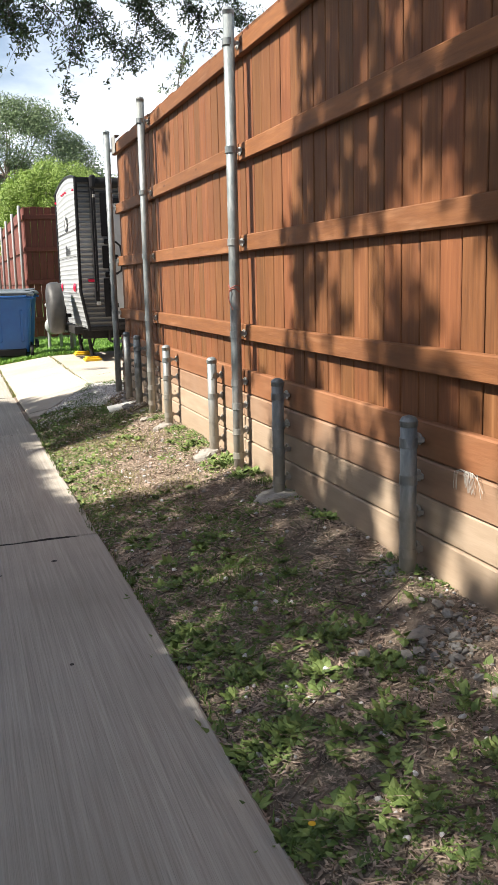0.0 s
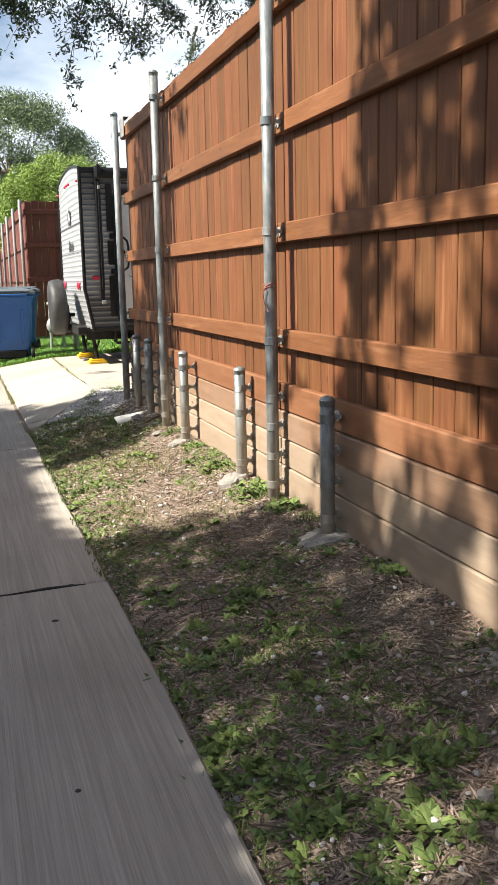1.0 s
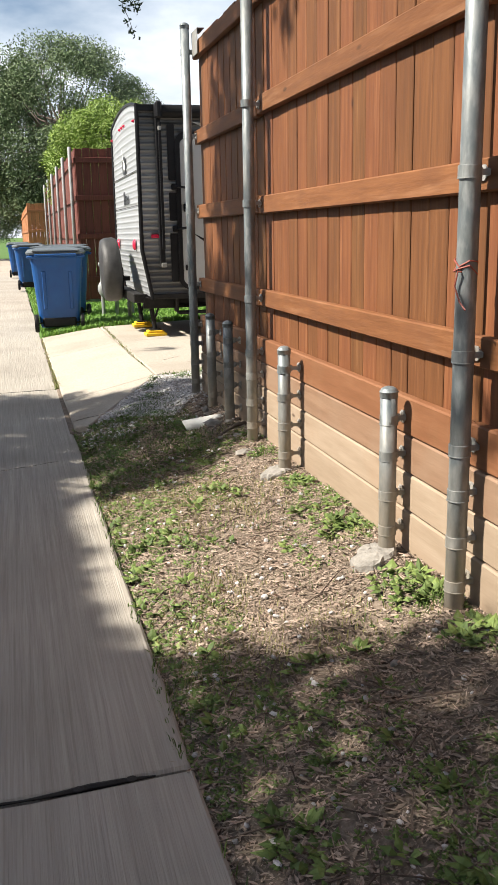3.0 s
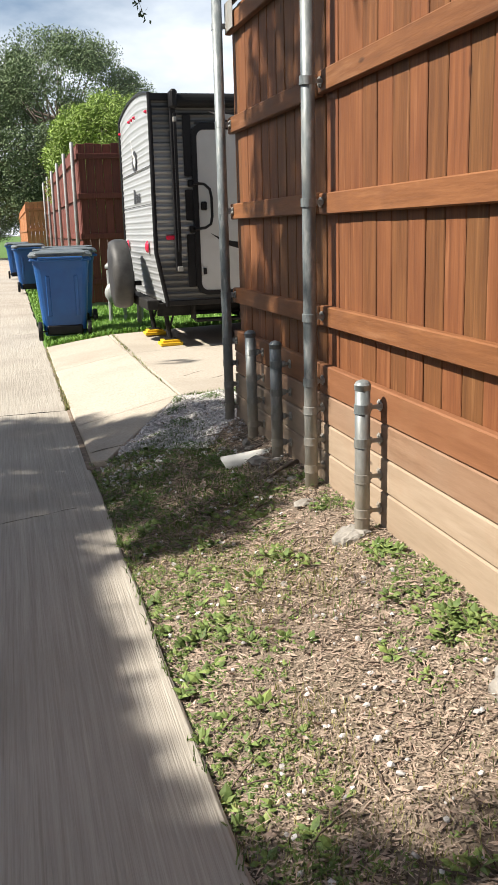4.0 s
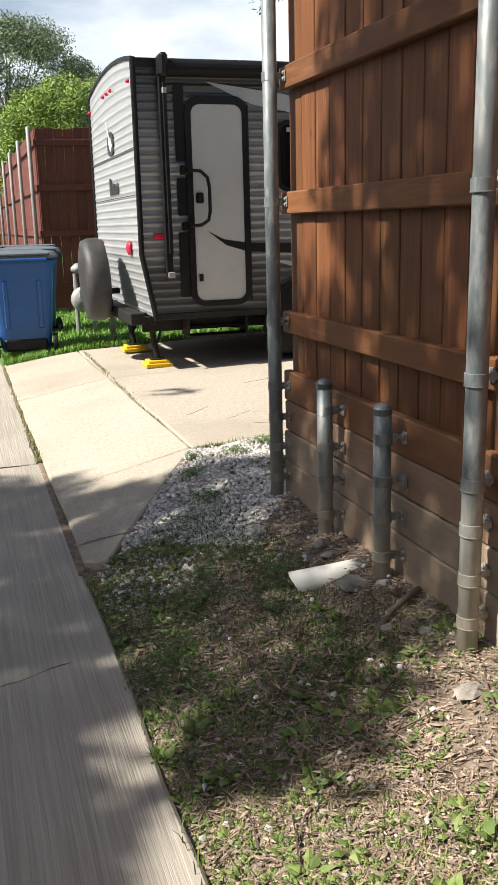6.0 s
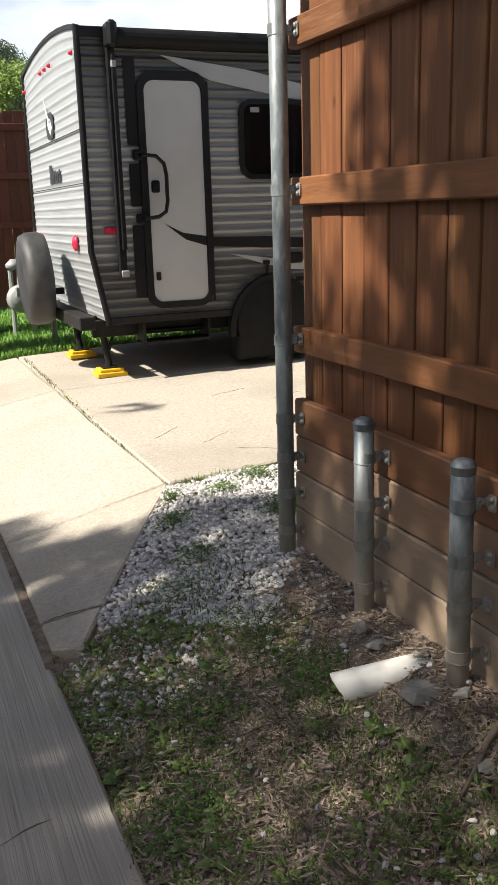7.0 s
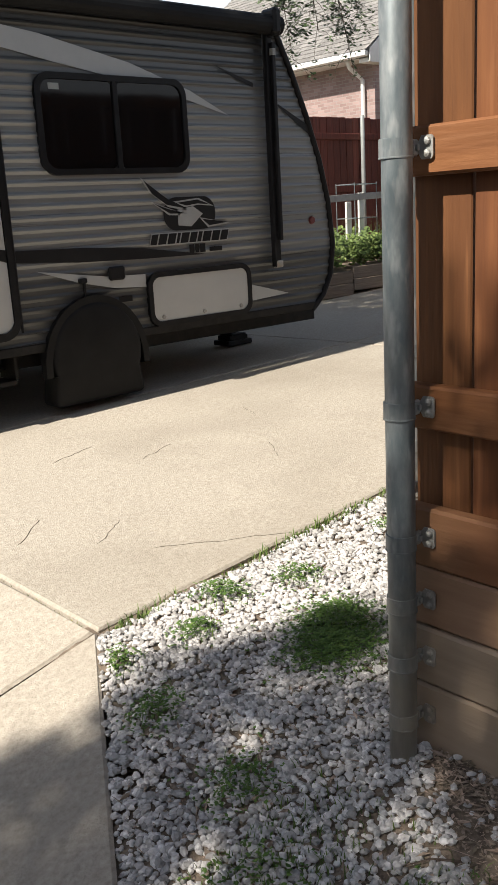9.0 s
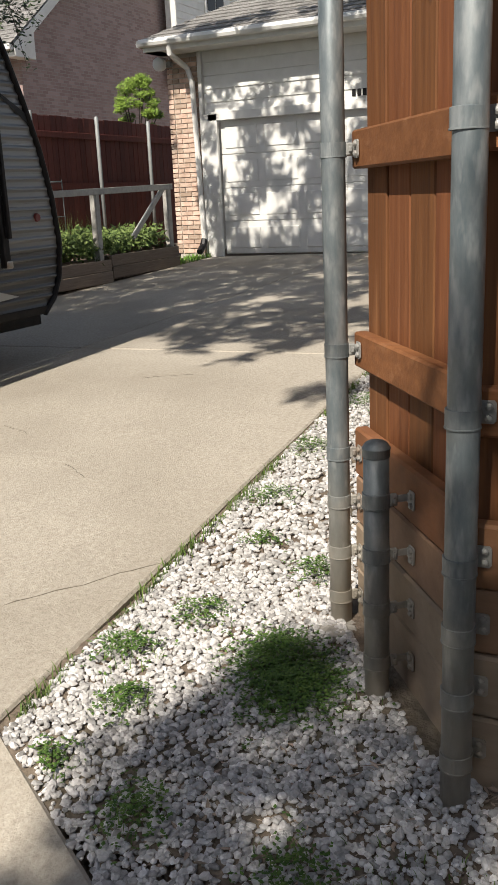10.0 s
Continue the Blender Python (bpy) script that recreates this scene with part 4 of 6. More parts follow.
# emblem and maker's marks as plain shapes
emblem = part("emblem", Shape().plate(rounded(3.67, 1.265, 4.10, 1.475, 0.10, 8), 0.0015, at_side(0.013)), m_decal_dark, rv, "dark oval emblem with pale sweeps")
for k, pts in enumerate(([(3.53, 1.585), (3.70, 1.47), (3.86, 1.40), (3.70, 1.43), (3.59, 1.50)], [(3.60, 1.44), (3.72, 1.40), (3.86, 1.37), (3.72, 1.375)], [(3.78, 1.44), (3.95, 1.455), (4.06, 1.42), (3.95, 1.43), (3.86, 1.42)],
                         [(3.80, 1.385), (3.90, 1.40), (3.97, 1.355), (3.88, 1.30), (3.80, 1.31)], [(3.98, 1.33), (4.20, 1.30), (4.04, 1.285)])):
    cx, cz = sum(p[0] for p in pts) / len(pts), sum(p[1] for p in pts) / len(pts)
    part("sweep_edge", Shape().plate([(cx + (x - cx) * 1.12 + math.copysign(0.008, x - cx), cz + (z - cz) * 1.12 + math.copysign(0.008, z - cz)) for x, z in pts], 0.0015, at_side(0.0145)), m_decal_light, emblem)
    part("sweep", Shape().plate(pts, 0.0015, at_side(0.0165)), m_decal_light if k == 3 else m_decal_dark, emblem)
x = 3.545
for w in (0.05, 0.062, 0.06, 0.022, 0.062, 0.055, 0.03, 0.066, 0.064, 0.06):
    part("mark_edge", Shape().plate([(x - 0.006, 1.178), (x + w + 0.004, 1.178), (x + w + 0.03, 1.257), (x + 0.018, 1.257)], 0.001, at_side(0.013)), m_decal_light, rv)
    part("mark_bar", Shape().plate([(x, 1.185), (x + w, 1.185), (x + w + 0.022, 1.25), (x + 0.022, 1.25)], 0.0015, at_side(0.0155)), m_decal_dark, rv)
    x += w + 0.012
for x, w in ((3.86, 0.04), (3.91, 0.03), (3.95, 0.045), (4.03, 0.11)):
    part("mark_bar", Shape().plate([(x, 1.115), (x + w, 1.115), (x + w, 1.115 + (0.055 if x < 4 else 0.03)), (x, 1.115 + (0.055 if x < 4 else 0.03))], 0.0015, at_side(0.013)), m_decal_dark, rv)
at_rear = lambda out: Matrix.Translation((1.672 - out, 0, 0)) @ pose(0, 0, 0, 0, 0, -90)
for k, (y, w, h) in enumerate(((13.63, 0.11, 0.15), (13.51, 0.06, 0.10), (13.42, 0.07, 0.10), (13.33, 0.06, 0.09), (13.24, 0.07, 0.10))):
    part("mark_bar", Shape().plate([(-y, 1.655), (-y + w, 1.655), (-y + w, 1.655 + h), (-y, 1.655 + h)], 0.0015, at_rear(0.0125)), m_decal_dark, rv)
rear_emblem = part("rear_emblem", Shape().plate(rounded(-13.62, 2.0, -13.30, 2.20, 0.09, 6), 0.0015, at_rear(0.0125)), m_decal_dark, rv, "dark oval emblem on the rear wall")
for pts in ([(-13.66, 2.34), (-13.5, 2.17), (-13.38, 2.12), (-13.52, 2.13)], [(-13.55, 2.12), (-13.42, 2.15), (-13.36, 2.08), (-13.45, 2.03)]):
    part("sweep", Shape().plate(pts, 0.0015, at_rear(0.0145)), m_white, rear_emblem)
for z in (1.62, 1.98):
    part("panel_seam", Shape().box((0.004, 2.27, 0.006), (1.659, 13.47, z)), m_frame_steel, rv)
# lamps
lens = lambda r: Shape().lathe([(r, 0), (r * 0.95, 0.012), (r * 0.6, 0.026), (r * 0.2, 0.03)], 16)
for y in (12.74, 14.28):
    part("tail_lamp", lens(0.062).mesh("tail_lamp", m_red, True), None, rv, "round red tail lamp", m=Matrix.Translation((1.655, y, 1.20)) @ pose(0, 0, 0, 0, -90, 0))
for y in (12.42, 13.25, 13.45, 13.65, 14.5):
    part("marker_lamp", lens(0.017).mesh("marker_lamp", m_red, True), None, rv, m=Matrix.Translation((1.662, y, 2.52 if 13 < y < 14 else 2.48)) @ pose(0, 0, 0, 0, -90, 0))
part("side_marker", Shape().box((0.11, 0.02, 0.04), (1.83, RV_Y - 0.018, 1.29), 0.008), m_red, rv, "red side marker lamp")
part("side_marker", Shape().lathe([(0.03, 0), (0.025, 0.015)], 12, Matrix.Translation((5.02, RV_Y - 0.006, 1.27)) @ pose(0, 0, 0, 90)), m_dull_red, rv)
# bumper, spare wheel, jacks
part("bumper", Shape().box((0.12, 2.1, 0.10), (1.63, 13.47, 0.625), 0.008).box((0.4, 0.06, 0.08), (1.80, 12.72, 0.61), 0.004).box((0.4, 0.06, 0.08), (1.80, 14.22, 0.61), 0.004), m_frame_steel, rv, "square black steel rear bumper")
m_cover = mk("dusty_black_cover", [(0.014, 0.014, 0.0145), (0.034, 0.034, 0.034), (0.06, 0.058, 0.056)], 6, (1, 1, 1), 0.6, 0, 0.6, 7, 0)
part("spare_wheel", Shape().lathe([(0.08, -0.11), (0.29, -0.115), (0.35, -0.10), (0.372, -0.05), (0.375, 0.04), (0.352, 0.09), (0.25, 0.11), (0.05, 0.10)], 32, Matrix.Translation((1.44, 13.40, 0.91)) @ pose(0, 0, 0, 0, 88, -1)), m_cover, rv, "spare wheel in a creased black cover", True)
part("spare_bracket", Shape().box((0.16, 0.06, 0.05), (1.58, 13.42, 0.80)).box((0.05, 0.06, 0.3), (1.56, 13.42, 0.78)), m_frame_steel, rv)
for y, zt in ((12.70, 0.62), (13.78, 0.62)):
    part("jack", Shape().tube([(1.79, y + 0.04, zt), (1.835, y, slab_z(1.83) + 0.07)], 0.026, 8).box((0.13, 0.1, 0.012), (1.835, y, slab_z(1.83) + 0.066), 0.003).tube([(1.92, y + 0.03, zt - 0.02), (1.84, y, slab_z(1.83) + 0.2)], 0.012, 6), m_frame_steel, rv, "black steel stabiliser jack")
    blocks = part("levelling_block", Shape().box((0.24, 0.2, 0.035), (1.835, y, slab_z(1.83) + 0.0175), 0.006).box((0.19, 0.16, 0.025), (1.835, y, slab_z(1.83) + 0.0475), 0.006), m_yellow)
    tagged(blocks, "yellow plastic levelling block under a jack foot", "levelling block", "jack blocks")
part("front_jack", Shape().box((0.07, 0.07, 0.2), (4.98, 13.25, 0.54), 0.006).box((0.16, 0.16, 0.015), (4.98, 13.25, slab_z(4.98) + 0.085), 0.004).box((0.045, 0.045, 0.14), (4.98, 13.25, 0.41), 0.004), m_frame_steel, rv)
tagged(part("wooden_block", Shape().box((0.26, 0.2, 0.04), (4.98, 13.25, slab_z(4.98) + 0.02), 0.006).box((0.2, 0.16, 0.04), (4.98, 13.25, slab_z(4.98) + 0.058), 0.006), m_frame_steel), "dark block stack under the front jack", "block")

# --- wheeled bins ---
def wheeled_bin(place, turn, label):
    b = thing("wheeled_bin", place, label, "bin", "wheeled bins")
    base = Matrix.Translation(place) @ pose(0, 0, 0, 0, 0, turn)
    rings, vs, fs = ((0.25, 0.25, 0.06), (0.265, 0.265, 0.12), (0.33, 0.33, 0.88), (0.345, 0.345, 0.97), (0.36, 0.36, 0.98), (0.36, 0.36, 1.03)), [], []
    ol = 24
    for hx, hy, z in rings:
        for k in range(ol):
            a = 2 * math.pi * (k + 0.5) / ol
            c, s = math.cos(a), math.sin(a)
            e = 0.28
            vs.append(base @ Vector((hx * math.copysign(abs(c) ** e, c), hy * math.copysign(abs(s) ** e, s), z)))
    for i in range(len(rings) - 1):
        fs += [(i * ol + k, i * ol + (k + 1) % ol, (i + 1) * ol + (k + 1) % ol, (i + 1) * ol + k) for k in range(ol)]
    fs.append(tuple(range(ol))[::-1])
    fs.append(tuple((len(rings) - 1) * ol + k for k in range(ol)))
    part("body", Shape().add(vs, fs), m_blue, b, "tapered blue plastic body")
    lid = Shape()
    vs = []
    for hx, hy, z in ((0.385, 0.385, 1.02), (0.39, 0.39, 1.045), (0.36, 0.36, 1.08), (0.24, 0.24, 1.105)):
        for k in range(ol):
            a = 2 * math.pi * (k + 0.5) / ol
            c, s = math.cos(a), math.sin(a)
            vs.append(base @ Vector((hx * math.copysign(abs(c) ** 0.3, c), hy * math.copysign(abs(s) ** 0.3, s) - 0.01, z)))
    lid.add(vs, [(i * ol + k, i * ol + (k + 1) % ol, (i + 1) * ol + (k + 1) % ol, (i + 1) * ol + k) for i in range(3) for k in range(ol)] + [tuple(3 * ol + k for k in range(ol)), tuple(range(ol))[::-1]])
    part("lid", lid, m_bin_lid, b, "grey domed lid")
    part("handle", Shape().tube([base @ Vector(p) for p in ((-0.26, -0.36, 0.99), (-0.26, -0.44, 1.01), (0.26, -0.44, 1.01), (0.26, -0.36, 0.99))], 0.016, 8), m_blue, b)
    part("rim", Shape().box((0.745, 0.745, 0.035), base @ Matrix.Translation((0, 0, 0.985)), 0.012), m_blue, b)
    part("lid_grip", Shape().box((0.60, 0.07, 0.03), base @ Matrix.Translation((0, -0.40, 1.065)), 0.012).box((0.66, 0.5, 0.02), base @ Matrix.Translation((0, 0.02, 1.105)), 0.009), m_bin_lid, b, "raised grey lid panel with hinge grip")
    for sx in (-0.17, 0.17):
        part("rib", Shape().box((0.05, 0.02, 0.5), base @ Matrix.Translation((sx, -0.305, 0.55)) @ pose(0, 0, 0, 4.9), 0.008), m_blue, b)
    part("axle_housing", Shape().box((0.44, 0.09, 0.13), base @ Matrix.Translation((0, -0.24, 0.13)), 0.02), m_black, b)
    part("axle", Shape().tube([base @ Vector((-0.32, -0.25, 0.12)), base @ Vector((0.32, -0.25, 0.12))], 0.012, 6), m_black, b)
    for sx in (-0.30, 0.30):
        part("wheel", Shape().lathe([(0.03, -0.025), (0.115, -0.025), (0.12, -0.01), (0.12, 0.01), (0.115, 0.025), (0.03, 0.025)], 18, base @ Matrix.Translation((sx, -0.25, 0.12)) @ pose(0, 0, 0, 0, 90)), m_rubber, b)
    part("emblem", Shape().box((0.003, 0.13, 0.15), base @ Matrix.Translation((0.332, 0.05, 0.76)) @ pose(0, 0, 0, 0, 4)), m_bin_lid, b, "pale printed mark")
    return b


wheeled_bin((0.88, 14.95, slab_z(0.88, 14.95)), -4, "blue wheeled bin with grey lid beside the alley")
wheeled_bin((1.06, 16.5, slab_z(1.06, 16.5)), 3, "blue wheeled bin with grey lid behind another bin")
wheeled_bin((0.72, 25.6, 0.04), 3, "blue wheeled bin further along the alley")
wheeled_bin((0.55, 33.0, 0.03), -3, "blue wheeled bin far along the alley")

# --- gas meter set behind the trailer ---
MX = 0.14
meter = thing("gas_meter", (1.69, 15.9, 0.2), "grey gas meter with upright pipes standing in the lawn", "gas meter")
gz = slab_z(1.55, 15.9)
part("meter_body", Shape().lathe([(0.05, -0.10), (0.13, -0.09), (0.15, -0.03), (0.15, 0.05), (0.12, 0.10)], 18, Matrix.Translation((1.5 + MX, 15.85, gz + 0.42)) @ pose(0, 0, 0, 90)), m_grey_paint, meter, smooth=True)
part("index_box", Shape().box((0.13, 0.05, 0.11), (1.5 + MX, 15.74, gz + 0.5), 0.01), m_grey_paint, meter)
for pts in (((1.56, 15.9, gz - 0.05), (1.56, 15.9, gz + 0.72), (1.64, 15.9, gz + 0.75), (1.64, 15.88, gz + 0.55)), ((1.76, 15.9, gz - 0.05), (1.76, 15.9, gz + 0.6), (1.68, 15.9, gz + 0.64)), ((1.99, 15.9, gz - 0.05), (1.99, 15.9, gz + 0.3), (1.76, 15.9, gz + 0.32))):
    part("pipe", Shape().tube(pts, 0.026, 8), m_grey_paint, meter)
part("regulator", Shape().lathe([(0.03, -0.05), (0.085, -0.03), (0.085, 0.01), (0.03, 0.06)], 14, (1.60, 15.9, gz + 0.78)), m_grey_paint, meter, smooth=True)
part("marker_post", Shape().tube([(1.86, 15.2, gz - 0.05), (1.86, 15.2, gz + 0.33)], 0.03, 8), m_galv, meter)

# --- neighbour's dark red fence beyond the lawn ---
def plain_fence(name, far, near, label, z0, z1, rails, material, posts, back=False):
    a, b = Vector((*far, 0)), Vector((*near, 0))
    run = (b - a).length
    ex = (b - a) / run
    ey = Vector((-ex.y, ex.x, 0))
    fm = Matrix((ex, ey, (0, 0, 1))).transposed().to_4x4()
    fm.translation = a
    f = thing(name, a + (b - a) / 2, label, "fence", "far fences")
    rng = random.Random(int(run * 100))
    for z in rails:
        part("rail", Shape().box((run, 0.038, 0.089), fm @ Matrix.Translation((run / 2, 0.019, z)), 0.004), material, f)
    n = int(run / 0.14)
    me = Shape().box((0.135, 0.016, z1 - z0), (0, 0, (z1 - z0) / 2), 0.003).mesh("picket", material)
    for k in range(n):
        part("picket", me, None, f, m=fm @ Matrix.Translation((0.07 + 0.14 * k, 0.046 + rng.uniform(-0.002, 0.004), z0 + rng.uniform(-0.012, 0.012))))
    for s in posts:
        part("post", Shape().lathe([(0.032, z0 - 0.2), (0.032, z1 + 0.02), (0.02, z1 + 0.035)], 12, fm @ Matrix.Translation((s, -0.04, 0))), m_grey_paint, f, smooth=True)
    return f


plain_fence("dark_fence", (1.47, 18.8), (6.6, 18.8), "dark red-brown picket fence across the lawn", 0.2, 2.78, (0.55, 1.3, 1.95, 2.58), m_dark_picket, [])
bpy.context.view_layer.update()
far_side = plain_fence("dark_fence", (1.45, 31.4), (1.45, 18.8), "dark red picket fence with pale steel posts along the alley", 0.1, 2.78, (0.55, 1.3, 1.95, 2.58), m_dark_picket, [12.4, 10.2, 7.8, 5.4, 3.0, 0.4])
plain_fence("cedar_fence", (0.95, 36.0), (2.4, 36.0), "orange cedar picket fence further along the alley", 0.1, 2.45, (0.6, 1.5, 2.2), m_orange_picket, [])
plain_fence("cedar_fence", (0.95, 56.0), (0.95, 36.0), "orange cedar picket fence along the alley", 0.1, 2.45, (0.6, 1.5, 2.2), m_orange_picket, [])
# unseen fence added across the alley to close off low light
other = plain_fence("cedar_fence", (-3.7, -12.0), (-3.7, 40.0), "brown picket fence added out of view across the alley", 0.0, 1.85, (0.4, 1.0, 1.6), m_dark_picket, [])

# --- garage at the end of the driveway ---
GX, GZ = 11.9, slab_z(11.9)
garage = thing("garage", (14, 12.4, GZ), "pink brick garage with white siding and white panelled door", "garage")
wall = part("wall", Shape().box((0.12, 0.46, 2.85), (GX + 0.09, 14.97, GZ + 1.375)), m_mortar, garage, "mortar of the brick wall")
part("side_wall", Shape().box((5.0, 0.12, 2.85), (GX + 2.66, 15.14, GZ + 1.375)), m_mortar, garage)
part("pier", Shape().box((0.12, 0.5, 2.85), (GX + 0.09, 9.3, GZ + 1.375)), m_mortar, garage)
part("siding_backing", Shape().box((0.10, 5.2, 1.0), (GX + 0.09, 12.15, GZ + 2.42)), m_white, garage)
BW, BH = 0.20, 0.068
brick_mesh = Shape().box((0.02, BW - 0.012, BH - 0.012), None, 0.003).mesh("brick", m_brick)
half_mesh = Shape().box((0.02, BW / 2 - 0.012, BH - 0.012), None, 0.003).mesh("brick", m_brick)
rng = random.Random(9)
for row in range(40):
    z = GZ + 0.02 + BH * (row + 0.5)
    y = 14.745
    first = row % 2 == 1
    while y < 15.19:
        w = BW / 2 if first else BW
        if y + w > 15.21:
            w = BW / 2
        part("brick", brick_mesh if w == BW else half_mesh, None, wall, m=Matrix.Translation((GX + 0.024 + rng.uniform(-0.002, 0.002), y + w / 2, z)))
        y += w
        first = False
for k in range(5):
    part("siding_board", Shape().box((0.02, 4.98, 0.185), Matrix.Translation((GX + 0.028, 12.15, GZ + 2.02 + 0.177 * k)) @ pose(0, 0, 0, 0, 5), 0.003), m_white, garage)
part("door_casing", Shape().box((0.06, 0.225, 2.0), (GX + 0.005, 14.565, GZ + 0.95), 0.006).box((0.06, 5.2, 0.12), (GX + 0.005, 12.0, GZ + 1.915), 0.006).box((0.05, 0.06, 2.85), (GX + 0.01, 14.70, GZ + 1.39), 0.006), m_white, garage, "white door casing")
gdoor = part("garage_door", Shape().box((0.04, 4.9, 1.86), (GX + 0.12, 12.0, GZ + 0.93)), m_white, garage, "white sectional door with raised panels")
for r in range(4):
    z0 = GZ + 0.465 * r
    part("door_section", Shape().box((0.02, 4.9, 0.455), (GX + 0.092, 12.0, z0 + 0.2325), 0.005), m_white, gdoor)
    for c in range(8):
        part("raised_panel", Shape().box((0.016, 0.50, 0.30), (GX + 0.078, 9.86 + 0.61 * c, z0 + 0.2325), 0.012), m_white, gdoor)
part("fascia", Shape().box((0.03, 6.8, 0.14), (GX - 0.40, 11.95, GZ + 2.86), 0.004).box((0.45, 6.8, 0.02), (GX - 0.18, 11.95, GZ + 2.80)).box((4.0, 0.03, 0.14), (GX + 1.6, 15.34, GZ + 2.86), 0.004).box((4.0, 0.25, 0.02), (GX + 1.6, 15.22, GZ + 2.80)), m_white, garage, "white fascia and soffit")
part("gutter", Shape().tube([(GX - 0.46, 8.5, GZ + 2.90), (GX - 0.46, 15.38, GZ + 2.90)], 0.055, 8).tube([(GX - 0.46, 15.38, GZ + 2.90), (GX + 3.5, 15.38, GZ + 2.90)], 0.055, 8), m_white, garage, "white gutter")
part("downspout", Shape().tube([(GX - 0.44, 14.92, GZ + 2.86), (GX - 0.42, 14.92, GZ + 2.74), (GX - 0.06, 14.86, GZ + 2.58), (GX - 0.05, 14.80, GZ + 2.4), (GX - 0.05, 14.74, GZ + 0.2), (GX - 0.16, 14.74, GZ + 0.06)], 0.04, 8), m_white, garage, "white downspout")
part("spout_end", Shape().tube([(GX - 0.05, 14.74, GZ + 0.22), (GX - 0.10, 14.74, GZ + 0.13), (GX - 0.22, 14.74, GZ + 0.05)], 0.05, 8), m_black, garage, "dark flexible spout end")
lamp = part("flood_lamp", Shape().lathe([(0.03, -0.08), (0.085, -0.04), (0.095, 0.05), (0.08, 0.06)], 14, Matrix.Translation((GX - 0.12, 15.26, GZ + 2.66)) @ pose(0, 0, 0, 0, -90)), m_white, garage, "white round flood lamp", True)
part("lamp_mount", Shape().box((0.1, 0.16, 0.07), (GX - 0.05, 15.20, GZ + 2.66), 0.01), m_grey_paint, lamp)
for k in range(3):
    part("number_bar", Shape().box((0.01, 0.05, 0.09), (GX + 0.008, 12.42 - 0.075 * k, GZ + 2.06), 0.002), m_frame_steel, garage)


def shingle_roof(corners, rows, cols, name, parent, label):
    """Overlapping shingle courses on a four-cornered plane: lower left, lower right, upper right, upper left."""
    a, b, c, d = [Vector(p) for p in corners]
    nrm = (b - a).cross(d - a).normalized()
    s = Shape()
    rng = random.Random(rows)
    for i in range(rows):
        u0, u1 = i / rows, min(1, (i + 1.25) / rows)
        l0, r0, l1, r1 = a.lerp(d, u0), b.lerp(c, u0), a.lerp(d, u1), b.lerp(c, u1)
        shift = rng.uniform(0, 0.9)
        for j in range(-1, cols):
            v0, v1 = max(0, (j + shift) / cols), min(1, (j + shift + 0.985) / cols)
            if v1 <= v0:
                continue
            h = nrm * (0.016 + rng.uniform(0, 0.006))
            s.add([l0.lerp(r0, v0) + h, l0.lerp(r0, v1) + h, l1.lerp(r1, v1) + nrm * 0.003, l1.lerp(r1, v0) + nrm * 0.003, l0.lerp(r0, v0), l0.lerp(r0, v1)], [(0, 1, 2, 3), (0, 4, 5, 1)])
    s.add([a, b, c, d], [(0, 1, 2, 3)])
    ob = part(name, s, m_shingle, parent, label)
    return ob


shingle_roof([(GX - 0.46, 15.40, GZ + 2.93), (GX - 0.46, 8.4, GZ + 2.93), (GX + 3.2, 8.4, GZ + 4.75), (GX + 3.2, 12.1, GZ + 4.75)], 28, 40, "roof", garage, "weathered grey shingle roof")
shingle_roof([(GX + 6.5, 15.40, GZ + 2.93), (GX - 0.46, 15.40, GZ + 2.93), (GX + 3.2, 12.1, GZ + 4.75), (GX + 6.5, 12.1, GZ + 4.75)], 28, 30, "roof", garage, "")

